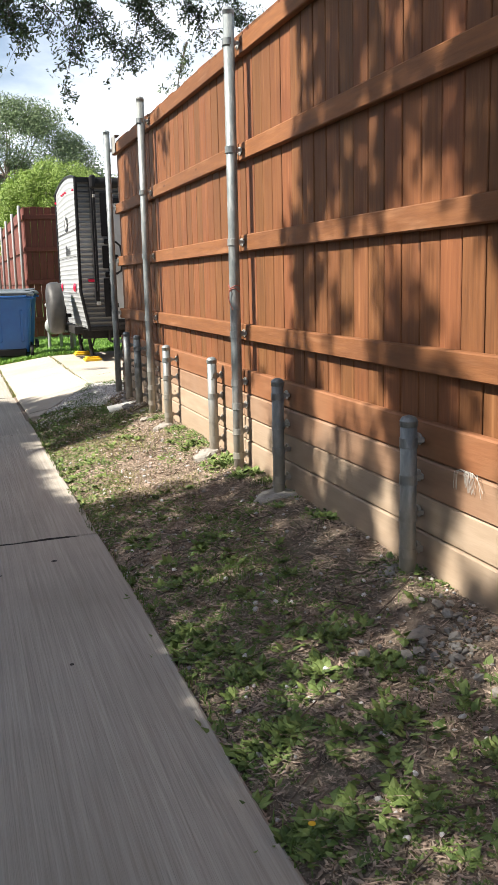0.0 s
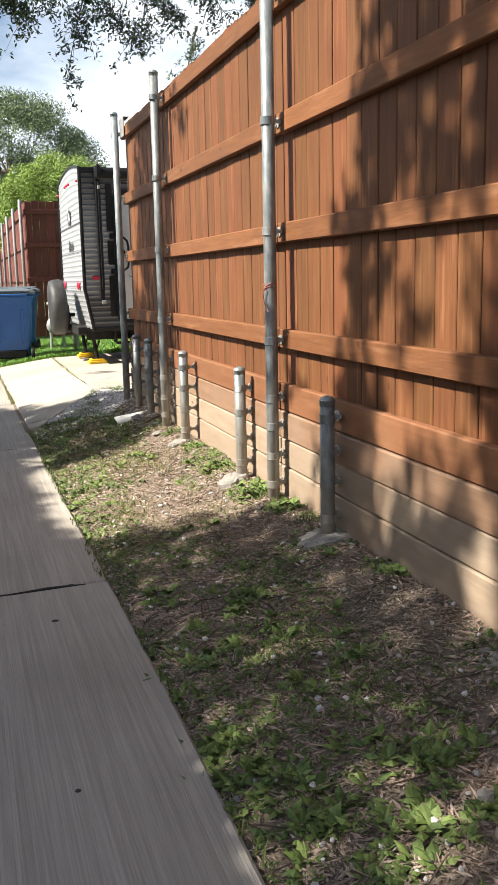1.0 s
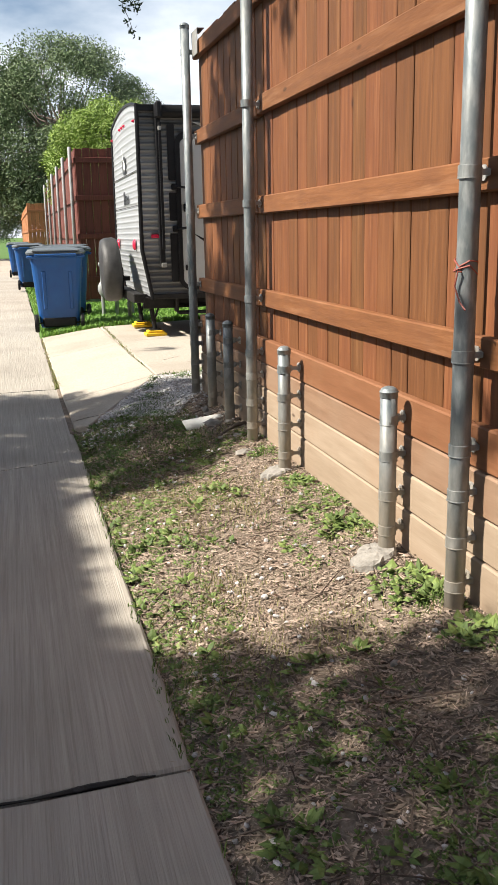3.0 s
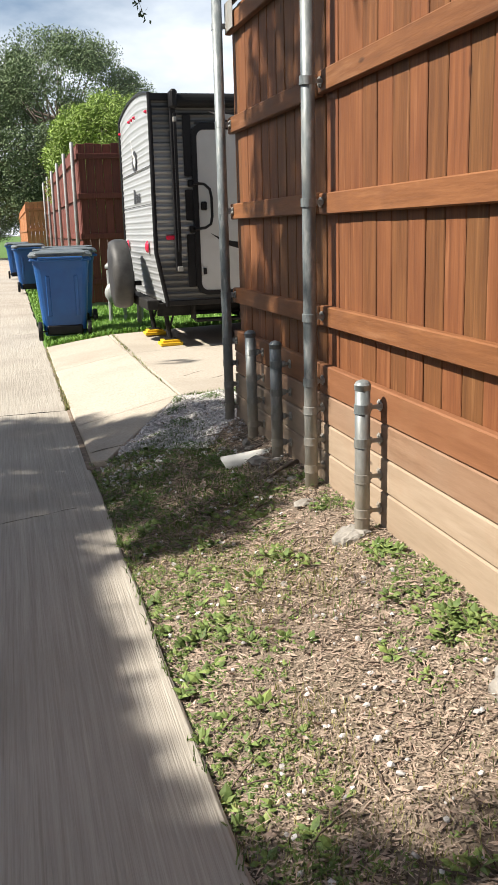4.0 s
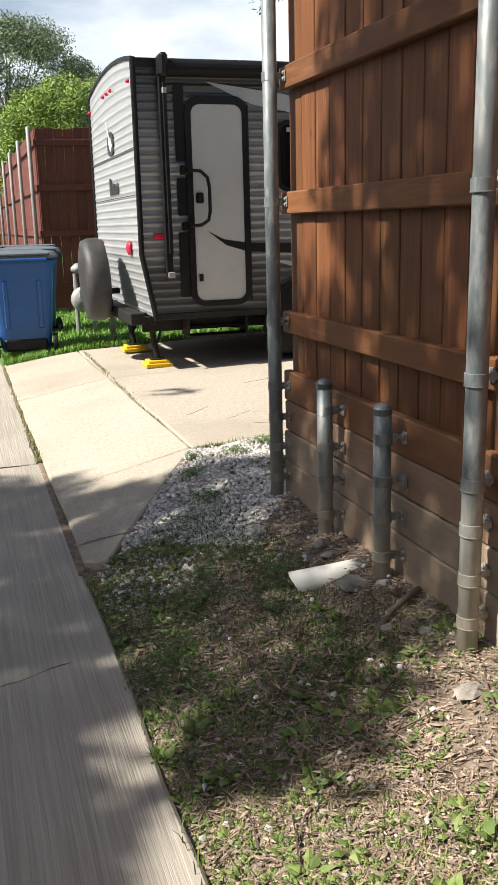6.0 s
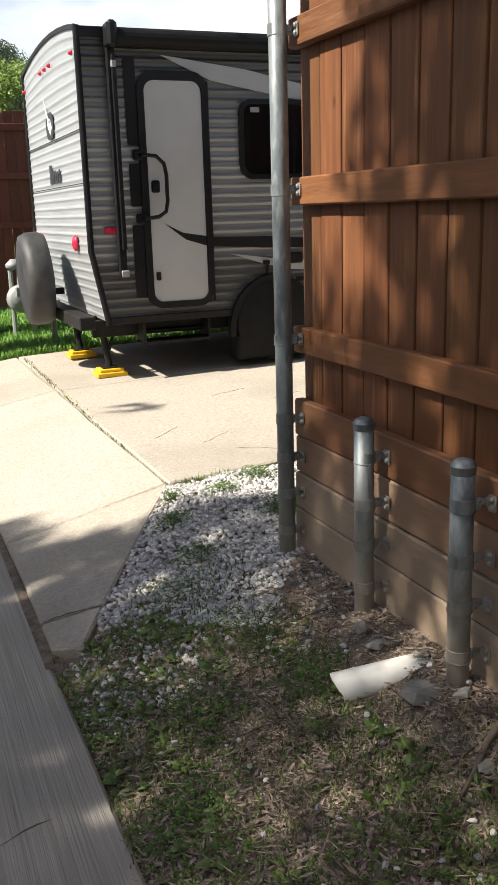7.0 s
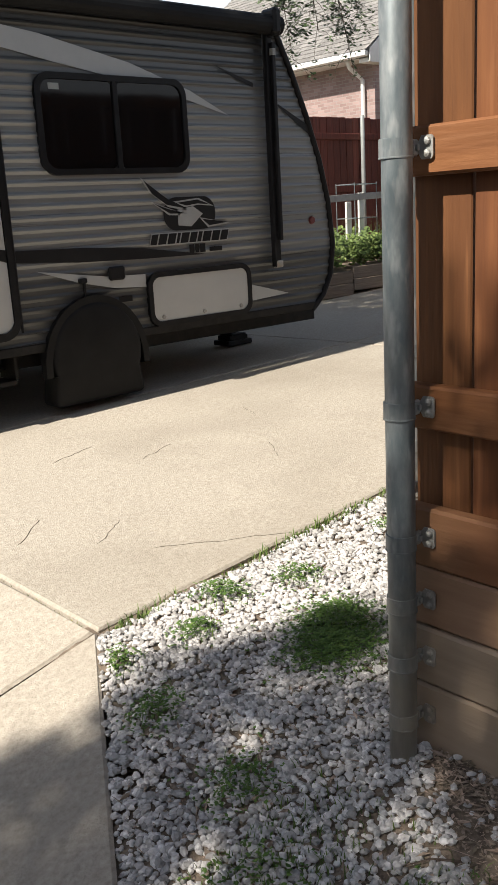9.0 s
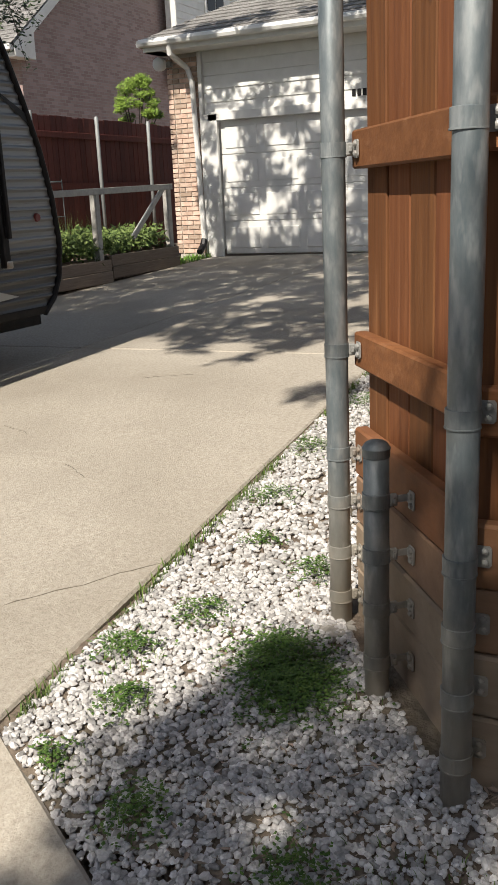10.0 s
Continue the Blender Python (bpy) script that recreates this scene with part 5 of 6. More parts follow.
# --- two-storey house behind ---
def brick_material():
    m = bpy.data.materials.new("far_brick")
    m.use_nodes = True
    n, l = m.node_tree.nodes, m.node_tree.links
    p = n["Principled BSDF"]
    geo = n.new("ShaderNodeNewGeometry")
    sep = n.new("ShaderNodeSeparateXYZ")
    l.new(geo.outputs["Position"], sep.inputs[0])
    add = n.new("ShaderNodeMath")
    l.new(sep.outputs["X"], add.inputs[0])
    l.new(sep.outputs["Y"], add.inputs[1])
    comb = n.new("ShaderNodeCombineXYZ")
    l.new(add.outputs[0], comb.inputs[0])
    l.new(sep.outputs["Z"], comb.inputs[1])
    br = n.new("ShaderNodeTexBrick")
    br.inputs["Scale"].default_value = 1.0
    br.inputs["Brick Width"].default_value, br.inputs["Row Height"].default_value, br.inputs["Mortar Size"].default_value = 0.21, 0.073, 0.006
    br.inputs["Color1"].default_value = (0.26, 0.178, 0.165, 1)
    br.inputs["Color2"].default_value = (0.36, 0.262, 0.244, 1)
    br.inputs["Mortar"].default_value = (0.32, 0.285, 0.27, 1)
    l.new(comb.outputs[0], br.inputs["Vector"])
    ns = n.new("ShaderNodeTexNoise")
    ns.inputs["Scale"].default_value = 1.4
    l.new(geo.outputs["Position"], ns.inputs["Vector"])
    hs = n.new("ShaderNodeHueSaturation")
    mr = n.new("ShaderNodeMapRange")
    mr.inputs["To Min"].default_value, mr.inputs["To Max"].default_value = 0.8, 1.2
    l.new(ns.outputs["Fac"], mr.inputs["Value"])
    l.new(mr.outputs["Result"], hs.inputs["Value"])
    l.new(br.outputs["Color"], hs.inputs["Color"])
    l.new(hs.outputs["Color"], p.inputs["Base Color"])
    bp = n.new("ShaderNodeBump")
    bp.inputs["Strength"].default_value, bp.inputs["Distance"].default_value, bp.invert = 0.6, 0.01, True
    l.new(br.outputs["Fac"], bp.inputs["Height"])
    l.new(bp.outputs["Normal"], p.inputs["Normal"])
    p.inputs["Roughness"].default_value = 0.9
    return m


m_far_brick = brick_material()
HX, HY, HE = 17.1, 22.0, 4.75
house = thing("house", (22, 26, 0.6), "two-storey brown brick house with white trim and shingle roof", "house")
gable = [(HX, 0.2), (28.4, 0.2), (28.4, HE), (22.75, HE + 4.5), (HX, HE)]
part("gable_wall", Shape().plate(gable, 0.2, Matrix.Translation((0, HY, 0))), m_far_brick, house, "shaded brown brick gable wall")
part("side_wall", Shape().box((0.2, 9, HE - 0.2), (HX + 0.1, HY + 4.7, (HE + 0.2) / 2)), m_far_brick, house)
part("rake_board", Shape().plate([(HX - 0.5, HE - 0.28), (22.75, HE + 4.42), (22.75, HE + 4.66), (HX - 0.5, HE - 0.02)], 0.05, Matrix.Translation((0, HY - 0.3, 0))), m_white, house, "white rake board")
part("eave_return", Shape().plate([(HX - 0.5, HE - 0.3), (HX + 0.22, HE - 0.3), (HX + 0.22, HE + 0.42), (HX - 0.5, HE - 0.15)], 0.3, Matrix.Translation((0, HY - 0.28, 0))), m_white, house)
part("rake_soffit", Shape().plate([(HX - 0.5, HE - 0.10), (22.75, HE + 4.58), (22.75, HE + 4.62), (HX - 0.5, HE - 0.06)], 0.35, Matrix.Translation((0, HY - 0.28, 0))), m_white, house)
part("gutter", Shape().box((0.14, 9.3, 0.13), (HX - 0.56, HY + 4.4, HE - 0.12), 0.02).box((0.5, 9.3, 0.02), (HX - 0.25, HY + 4.4, HE - 0.2)), m_white, house, "white gutter")
part("downspout", Shape().tube([(HX - 0.5, HY + 0.4, HE - 0.2), (HX - 0.4, HY + 0.4, HE - 0.35), (HX - 0.08, HY + 0.3, HE - 0.6), (HX - 0.06, HY + 0.3, 0.3)], 0.05, 8), m_white, house, "white downspout")
shingle_roof([(HX - 0.6, HY + 9, HE - 0.05), (HX - 0.6, HY - 0.3, HE - 0.05), (22.75, HY - 0.3, HE + 4.65), (22.75, HY + 9, HE + 4.65)], 40, 40, "roof", house, "grey shingle roof")
upper = part("upper_wall", Shape().box((6, 0.3, 5.5), (26.3, HY - 0.35, 7.2)), m_white, house, "white lap-sided upper wall")
for k in range(18):
    part("siding_board", Shape().box((6, 0.025, 0.2), Matrix.Translation((26.3, HY - 0.515, 4.7 + 0.19 * k)) @ pose(0, 0, 0, -4), 0.003), m_white, upper)
win = part("window", Shape().box((1.2, 0.05, 1.7), (25.6, HY - 0.55, 7.3), 0.01), m_white, house, "white-framed dark upper window")
part("pane", Shape().box((0.48, 0.02, 1.5), (25.34, HY - 0.58, 7.3)), m_glass, win)
part("pane", Shape().box((0.48, 0.02, 1.5), (25.88, HY - 0.58, 7.3)), m_glass, win)

# --- houses added out of view across the alley, cutting sky light on the fence ---
for hy in (-9.0, 9.0):
    nb = thing("house", (-12, hy, 0), "plain brown brick house added out of view across the alley", "house")
    part("wall", Shape().box((7, 12, 3.2), (-12.5, hy, 1.6)), m_far_brick, nb)
    shingle_roof([(-8.6, hy - 6.4, 3.1), (-8.6, hy + 6.4, 3.1), (-12.5, hy + 6.4, 5.6), (-12.5, hy - 6.4, 5.6)], 14, 20, "roof", nb, "grey shingle roof")
    shingle_roof([(-16.4, hy + 6.4, 3.1), (-16.4, hy - 6.4, 3.1), (-12.5, hy - 6.4, 5.6), (-12.5, hy + 6.4, 5.6)], 14, 20, "roof", nb, "")
    part("gable", Shape().plate([(-16, 3.1), (-9, 3.1), (-12.5, 5.4)], 12, Matrix.Translation((0, hy - 6, 0))), m_far_brick, nb)

# --- dark fence and raised bed beside the driveway ---
plain_fence("dark_fence", (6.0, 17.0), (16.6, 17.0), "dark red-brown picket fence with pale steel posts behind the bed", 0.5, 2.62, (0.9, 1.6, 2.35), m_dark_picket, [x - 6.0 for x in (14.1, 12.55, 10.9, 9.2, 7.5)])
bed = thing("raised_bed", (9, 15.2, 0.45), "raised timber vegetable bed full of green plants", "raised bed")
for x0, x1 in ((6.5, 8.0), (8.01, 9.22), (9.23, 10.86)):
    for j in range(2):
        part("plank", Shape().box((x1 - x0, 0.045, 0.135), ((x0 + x1) / 2, 14.62 + 0.01 * j, slab_z((x0 + x1) / 2) + 0.05 + 0.139 * j), 0.005), m_bed, bed)
part("plank", Shape().box((0.045, 1.2, 0.27), (10.84, 15.24, slab_z(10.84) + 0.12), 0.005), m_bed, bed)
part("plank", Shape().box((4.3, 0.045, 0.27), (8.7, 15.84, slab_z(8.7) + 0.12), 0.005), m_bed, bed)
part("soil", Shape().box((4.2, 1.15, 0.2), (8.7, 15.24, slab_z(8.7) + 0.10)), m_soil, bed)
trellis = thing("timber_frame", (9.9, 14.7, 0.7), "weathered grey timber frame standing over the bed", "frame")
part("top_rail", Shape().box((4.2, 0.04, 0.075), Matrix.Translation((8.75, 14.66, 1.46)) @ pose(0, 0, 0, 0, -1.2), 0.004), m_pale_timber, trellis)
for x in (9.1, 10.78):
    part("upright", Shape().box((0.085, 0.085, 1.02), (x, 14.70, slab_z(x) + 0.52), 0.005), m_pale_timber, trellis)
part("brace", Shape().box((1.05, 0.035, 0.07), Matrix.Translation((10.25, 14.67, 1.20)) @ pose(0, 0, 0, 0, -36), 0.004), m_pale_timber, trellis)
cage = thing("tomato_cage", (8.7, 15.1, 0.65), "thin wire tomato cage among the plants", "plant cage")
part("wire_frame", Shape().tube([(8.5, 15.0, 0.7), (8.5, 15.0, 1.62)], 0.006, 5).tube([(8.9, 15.0, 0.7), (8.9, 15.0, 1.62)], 0.006, 5).tube([(8.5, 15.3, 0.7), (8.5, 15.3, 1.62)], 0.006, 5).tube([(8.5, 15.0, 1.6), (8.9, 15.0, 1.6), (8.9, 15.3, 1.6), (8.5, 15.3, 1.6), (8.5, 15.0, 1.6)], 0.006, 5).tube([(8.5, 15.0, 1.2), (8.9, 15.0, 1.2), (8.9, 15.3, 1.2), (8.5, 15.3, 1.2), (8.5, 15.0, 1.2)], 0.006, 5), m_galv, cage)
part("stake", Shape().box((0.09, 0.03, 0.8), (8.72, 15.1, 1.1), 0.004).box((0.09, 0.03, 0.7), (8.6, 15.2, 1.05), 0.004), m_white, cage)

# --- plants ---
def leaf(s, p, along, side, length, width, bend=0.0):
    """A pointed leaf of four faces' outline, folded along its midrib."""
    up = along.cross(side).normalized() * bend * length
    s.add([p, p + along * length * 0.45 + side * width / 2 - up * 0.4, p + along * length - up, p + along * length * 0.45 - side * width / 2 - up * 0.4, p + along * length * 0.5 + up * 0.15],
          [(0, 1, 4), (1, 2, 4), (2, 3, 4), (3, 0, 4)])


def flat_leaf(s, p, along, side, length, width):
    s.add([p, p + along * length * 0.5 + side * width / 2, p + along * length, p + along * length * 0.5 - side * width / 2], [(0, 1, 2, 3)])


def any_way(rng):
    while True:
        v = Vector((rng.uniform(-1, 1), rng.uniform(-1, 1), rng.uniform(-1, 1)))
        if 0.05 < v.length < 1:
            return v.normalized()


def leaf_ball(s, c, r, count, size, rng, flat=1.0):
    for _ in range(count):
        d = any_way(rng)
        p = Vector(c) + Vector((d.x * r, d.y * r, d.z * r * flat)) * rng.uniform(0.3, 1) ** 0.5
        a = any_way(rng)
        flat_leaf(s, p, a, a.orthogonal().normalized(), size * rng.uniform(0.7, 1.3), size * rng.uniform(0.4, 0.6))


def tree(name, base, height, spread, blobs, per_blob, size, material, label, seed, low=0.35, trunk=0.25):
    rng = random.Random(seed)
    t = thing(name, base, label, "tree", "background trees")
    b = Vector(base)
    top = b + Vector((rng.uniform(-0.4, 0.4), 0, height * 0.75))
    part("trunk", Shape().tube([b - Vector((0, 0, 0.3)), b.lerp(top, 0.3), b.lerp(top, 0.65), top], [trunk, trunk * 0.8, trunk * 0.5, trunk * 0.15], 9), m_bark, t, smooth=True)
    crown, limbs = Shape(), Shape()
    for k in range(blobs):
        d = any_way(rng)
        c = b + Vector((d.x * spread, d.y * spread, height * (low + (1 - low) * 0.5) + d.z * height * (1 - low) * 0.5)) * 1.0
        c = Vector((c.x * 1.0, c.y, c.z))
        r = spread * rng.uniform(0.16, 0.34)
        leaf_ball(crown, c, r, per_blob, size, rng, 0.75)
        if k % 4 == 0:
            limbs.tube([b.lerp(top, rng.uniform(0.35, 0.9)), (b.lerp(top, 0.7) + c) / 2, c], [trunk * 0.3, trunk * 0.18, 0.01], 5)
    part("limb", limbs, m_bark, t)
    part("crown", crown, material, t, "uneven leafy crown")
    return t


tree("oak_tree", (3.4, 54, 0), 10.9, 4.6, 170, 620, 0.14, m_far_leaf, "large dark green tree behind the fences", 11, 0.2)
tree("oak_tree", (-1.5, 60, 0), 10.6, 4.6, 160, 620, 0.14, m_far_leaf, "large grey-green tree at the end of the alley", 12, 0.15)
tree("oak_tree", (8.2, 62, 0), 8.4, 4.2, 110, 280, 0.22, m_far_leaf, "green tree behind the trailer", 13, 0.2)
tree("bright_bush", (3.1, 27.5, 0.1), 4.5, 1.5, 150, 800, 0.062, m_lime_leaf, "bright yellow-green bush rising above the dark fence", 14, 0.3, 0.12)
tree("bright_bush", (4.9, 28.5, 0.1), 4.1, 1.15, 90, 650, 0.062, m_lime_leaf, "bright yellow-green bush behind the fence", 15, 0.3, 0.1)
tree("bright_bush", (14.75, 17.55, 0.5), 3.0, 0.38, 90, 260, 0.05, m_lime_leaf, "bright green shrub between fence and garage", 16, 0.35, 0.05)
rng = random.Random(21)
veg = Shape()
for k in range(210):
    x = rng.uniform(6.8, 10.7)
    y = rng.uniform(14.72, 15.6)
    h = rng.uniform(0.15, 0.42) if x > 9.0 else rng.uniform(0.2, 0.62)
    leaf_ball(veg, (x, y, slab_z(x) + 0.22 + h * 0.6), 0.13, 45, 0.075, rng, 1.0)
for k in range(420):
    x, y = rng.uniform(6.8, 9.6), rng.uniform(14.75, 15.6)
    a = any_way(rng)
    along = Vector((a.x * 0.45, a.y * 0.45, 1.0)).normalized()
    flat_leaf(veg, Vector((x, y, slab_z(x) + 0.35)), along, along.orthogonal().normalized(), rng.uniform(0.2, 0.5), rng.uniform(0.012, 0.03))
tagged(part("vegetable_plants", veg, m_weed), "bushy green vegetable plants filling the raised bed", "plants", kind="stuff")

# --- oak over the alley: unseen crown, clumps placed to shade alley and dapple fence ---
oak = thing("oak_tree", (-5.4, 6.0, 0), "large live oak with an unseen crown placed to shade the alley", "tree")
tan_el = math.tan(radians(SUN_EL))


def shade(c, y):
    """How much shade is wanted at a spot: c runs across the alley and strip, then up the fence."""
    if y > 10.15:
        if c < (4.6 if y < 14.6 else 12.3):
            return 0.0
        if c > 12.3:
            return 0.56 if y < 14.6 else 0.3
        if y > 12.2:
            return 0.9 if c > 5.2 else 0.3
        return 0.62 if c > 5.9 + 0.5 * math.sin(y * 2.1) else 0.2
    if c < (0.16 if 4.95 < y < 7.4 else 0.40):
        return 1.0 if y < 10.0 else 0.5
    if c < 0.64:
        if y > 7.5:
            return 0.97 if y < 9.95 else 0.3
        return 0.0 if y > 5.0 else 0.90
    if c < 1.6:
        if y < 5.02 - 0.42 * (c - 0.64):
            return 0.90 if y > 3.1 else 0.76
        if c > 1.2 and y < 7.3:
            return 0.12
        if y < 6.85 + 0.9 * max(0, c - 1.05):
            return 0.10
        if y < 9.38 - 0.2 * max(0, c - 1.36):
            return 0.97
        return 0.05
    if c > 4.3:
        return 0.35
    if c < 2.3 and (abs(y - 4.06) < 0.10 or abs(y - 2.735) < 0.10):
        return 0.96
    if y < 3.4:
        return 0.80 if c > 3.05 else (0.47 if c > 2.5 else 0.38)
    if y < 4.15:
        return 0.56 if c < 3.0 else 0.86 - 0.6 * smoothstep(3.8, 4.15, y)
    if y < 4.75:
        return 0.42 if c < 2.3 else 0.12
    if y < 7.15:
        return 0.05
    if y < 8.8:
        return (0.78 if y < 7.9 else 0.94) if c < 2.55 else 0.935 - 0.85 * smoothstep(8.05, 8.4, y)
    if y < 9.24:
        return 0.97 if c < (2.55 if y < 8.97 else 2.05) else 0.08
    return 0.0


rng = random.Random(33)
crown = Shape()
limb_ends = []
c = -3.315
while c < 15.4:
    y = -2.2
    while y < 15.4:
        cc, yy = c + (rng.uniform(-0.08, 0.08) if c > 0.5 else 0), y + rng.uniform(-0.08, 0.08)
        want = shade(cc, yy)
        nz = 0.5 + 0.62 * noise.noise((cc * 1.5, yy * 2.9, 7.0)) + 0.25 * noise.noise((cc * 3.6, yy * 6.0, 2.0))
        if nz < want or want > 0.95:
            zl = 0.1 if cc < 1.6 else (cc - 1.6 + 0.1 if cc < 4.3 else 0.3)
            xl = min(cc, 1.6) if cc < 4.3 else cc
            if cc > 12.3:
                xl, zl = 11.9, cc - 11.8
            z = 6.2 + 1.6 * noise.noise((cc * 0.5, yy * 0.5, 1.0)) + rng.uniform(-0.3, 0.3) + (1.0 if yy > 9.5 else 0)
            # step back along the sun ray from the spot to be shaded
            dx = (z - zl) / tan_el
            p = Vector((xl - dx, yy + SUN_Y * dx, z))
            solid = want > 0.95
            if solid and yy > 7.3 and cc < (1.6 if yy < 8.7 else 2.6):
                for _ in range(100 if cc > 0.64 and yy < 8.4 else (140 if cc > 1.1 else 220)):
                    q, a = p + Vector((rng.uniform(-0.1, 0.1), rng.uniform(-0.1, 0.1), rng.uniform(-0.2, 0.2))), any_way(rng)
                    flat_leaf(crown, q, a, a.orthogonal().normalized(), 0.055, 0.028)
            else:
                leaf_ball(crown, p, (0.11 if 0.2 < cc < 0.42 else 0.16) if solid else 0.13, 80 if solid else 30, 0.12 if solid else 0.115, rng)
            if rng.random() < 0.012 and cc < 0.2 and yy < 4.6:
                limb_ends.append(p)
        y += 0.17
    c += 0.17
for y0, y1, c, gaps in ((4.95, 7.5, 0.37, 0.0), (4.95, 7.5, 0.28, 0.0), (4.95, 7.5, 0.18, 0.0), (4.95, 7.5, 0.08, 0.0), (3.3, 5.1, 0.55, 0.0), (3.3, 5.1, 0.44, 0.0), (-1.0, 3.3, 0.50, 0.12)):      # extra leaf rows that give the shadow an even edge along the alley
    y = y0
    while y < y1:
        if noise.noise((y * 1.7, c, 5.0)) > gaps * 3 - 1 + (0 if gaps else -1):
            dx = 6.3 / tan_el
            leaf_ball(crown, (c - dx + rng.uniform(-0.02, 0.02), y + SUN_Y * dx, 6.3 + rng.uniform(-0.1, 0.1)), 0.11, 90, 0.06, rng)
        y += 0.06
part("crown", crown, m_oak, oak, "small dark green leaves clumped to cast the wanted shade")
part("trunk", Shape().tube([(-5.4, 6.0, -0.2), (-5.35, 6.0, 1.2), (-5.2, 6.1, 2.6), (-5.0, 6.2, 4.0)], [0.42, 0.34, 0.30, 0.24], 14), m_bark, oak, smooth=True)
limbs = Shape()
for p in limb_ends:
    a = Vector((-5.0, 6.2, 3.6 + rng.uniform(-0.4, 0.4)))
    mid = a.lerp(p, 0.5) + Vector((0, 0, 0.7))
    limbs.tube([a, a.lerp(mid, 0.6) + Vector((0, 0, 0.25)), mid, mid.lerp(p, 0.6) + Vector((0, 0, 0.1)), p], [0.07, 0.05, 0.032, 0.018, 0.006], 5)
part("limb", limbs, m_bark, oak)


def hanging_branch(start, tip, seed, size=0.075, dense=26, spread=0.24):
    """A drooping twig with leafy sprays."""
    rng = random.Random(seed)
    wood, leaves = Shape(), Shape()
    a, b = Vector(start), Vector(tip)
    pts = [a.lerp(b, u) + Vector((0, 0, 0.35 * math.sin(math.pi * u) * (b - a).length * 0.25)) for u in (0, 0.2, 0.4, 0.6, 0.8, 1)]
    wood.tube(pts, [0.022, 0.017, 0.012, 0.008, 0.005, 0.003], 5)
    for k in range(dense):
        u = rng.uniform(0.1, 1)
        i = min(4, int(u * 5))
        p = pts[i].lerp(pts[i + 1], u * 5 - i)
        q = p + any_way(rng) * spread * rng.uniform(0.4, 1.4) + Vector((0, 0, -0.10))
        wood.tube([p, (p + q) / 2 + Vector((0, 0, 0.03)), q], [0.005, 0.003, 0.0015], 4)
        leaf_ball(leaves, q, 0.085, 11, size, rng, 0.9)
        leaf_ball(leaves, (p + q) / 2, 0.06, 5, size, rng, 0.9)
    return wood, leaves


wood, leaves = Shape(), Shape()
for k, (a, b, dense) in enumerate((
        ((0.0, 13.2, 5.4), (1.3, 13.3, 4.62), 60), ((0.8, 13.4, 5.5), (1.15, 13.0, 4.35), 34), ((0.6, 13.3, 5.6), (2.0, 13.1, 4.45), 60), ((2.2, 13.4, 5.4), (1.72, 13.4, 3.83), 26), ((1.6, 13.3, 5.6), (2.55, 13.2, 4.3), 60),
        ((2.4, 13.2, 5.7), (3.3, 13.3, 4.6), 70), ((2.9, 13.5, 5.8), (3.9, 13.2, 4.75), 60), ((3.0, 13.2, 5.5), (2.7, 13.3, 4.35), 30), ((0.3, 13.2, 5.3), (0.42, 13.5, 4.6), 30), ((3.6, 13.4, 5.7), (4.6, 13.3, 4.9), 50),
        ((4.1, 15.5, 5.2), (3.75, 15.2, 3.98), 18),
        ((8.4, 16.0, 5.2), (8.0, 15.6, 3.55), 44), ((7.9, 15.9, 5.2), (8.15, 15.6, 3.05), 40), ((8.7, 15.9, 5.2), (9.15, 15.6, 3.2), 44), ((7.4, 15.7, 5.2), (6.9, 15.6, 3.95), 40), ((9.2, 15.9, 5.2), (9.45, 15.7, 3.6), 34), ((8.4, 15.8, 5.0), (8.6, 15.6, 3.4), 44))):
    w2, l2 = hanging_branch(a, b, 50 + k, 0.066, int(dense * 1.5))
    wood.add(w2.v, w2.f)
    leaves.add(l2.v, l2.f)
part("branch", wood, m_bark, oak)
part("branch_leaves", leaves, m_oak, oak, "drooping leafy sprays")

# --- leaf litter, gravel, weeds, lawn ---
def in_gravel(x, y):
    """The bed of white stones between the apron, the corner bay and the driveway edge."""
    if x < 1.0 or y > 9.63 + 0.09 * (x - 1.36):
        return x > 0.80 and x < 1.36 and 8.5 < y < 8.75 + (x - 0.84) * 1.72 and y > 8.62 - (x - 0.8) * 0.2
    if x > 1.36 and y > 8.66 + 0.745 * (x - 1.56) if x < 2.15 else y > 9.1:
        return True
    return x <= 1.6 and y > 8.42 + 0.16 * math.sin(x * 9) and y < 8.75 + (x - 0.84) * 1.72


def soft_z(x, y):
    z = ground_z(x, y)
    if 0.62 < x < 3 and 0.3 < y < 10.6:
        z += 0.016 * noise.noise((x * 5, y * 5, 0)) + 0.007 * noise.noise((x * 19, y * 19, 3))
    return z


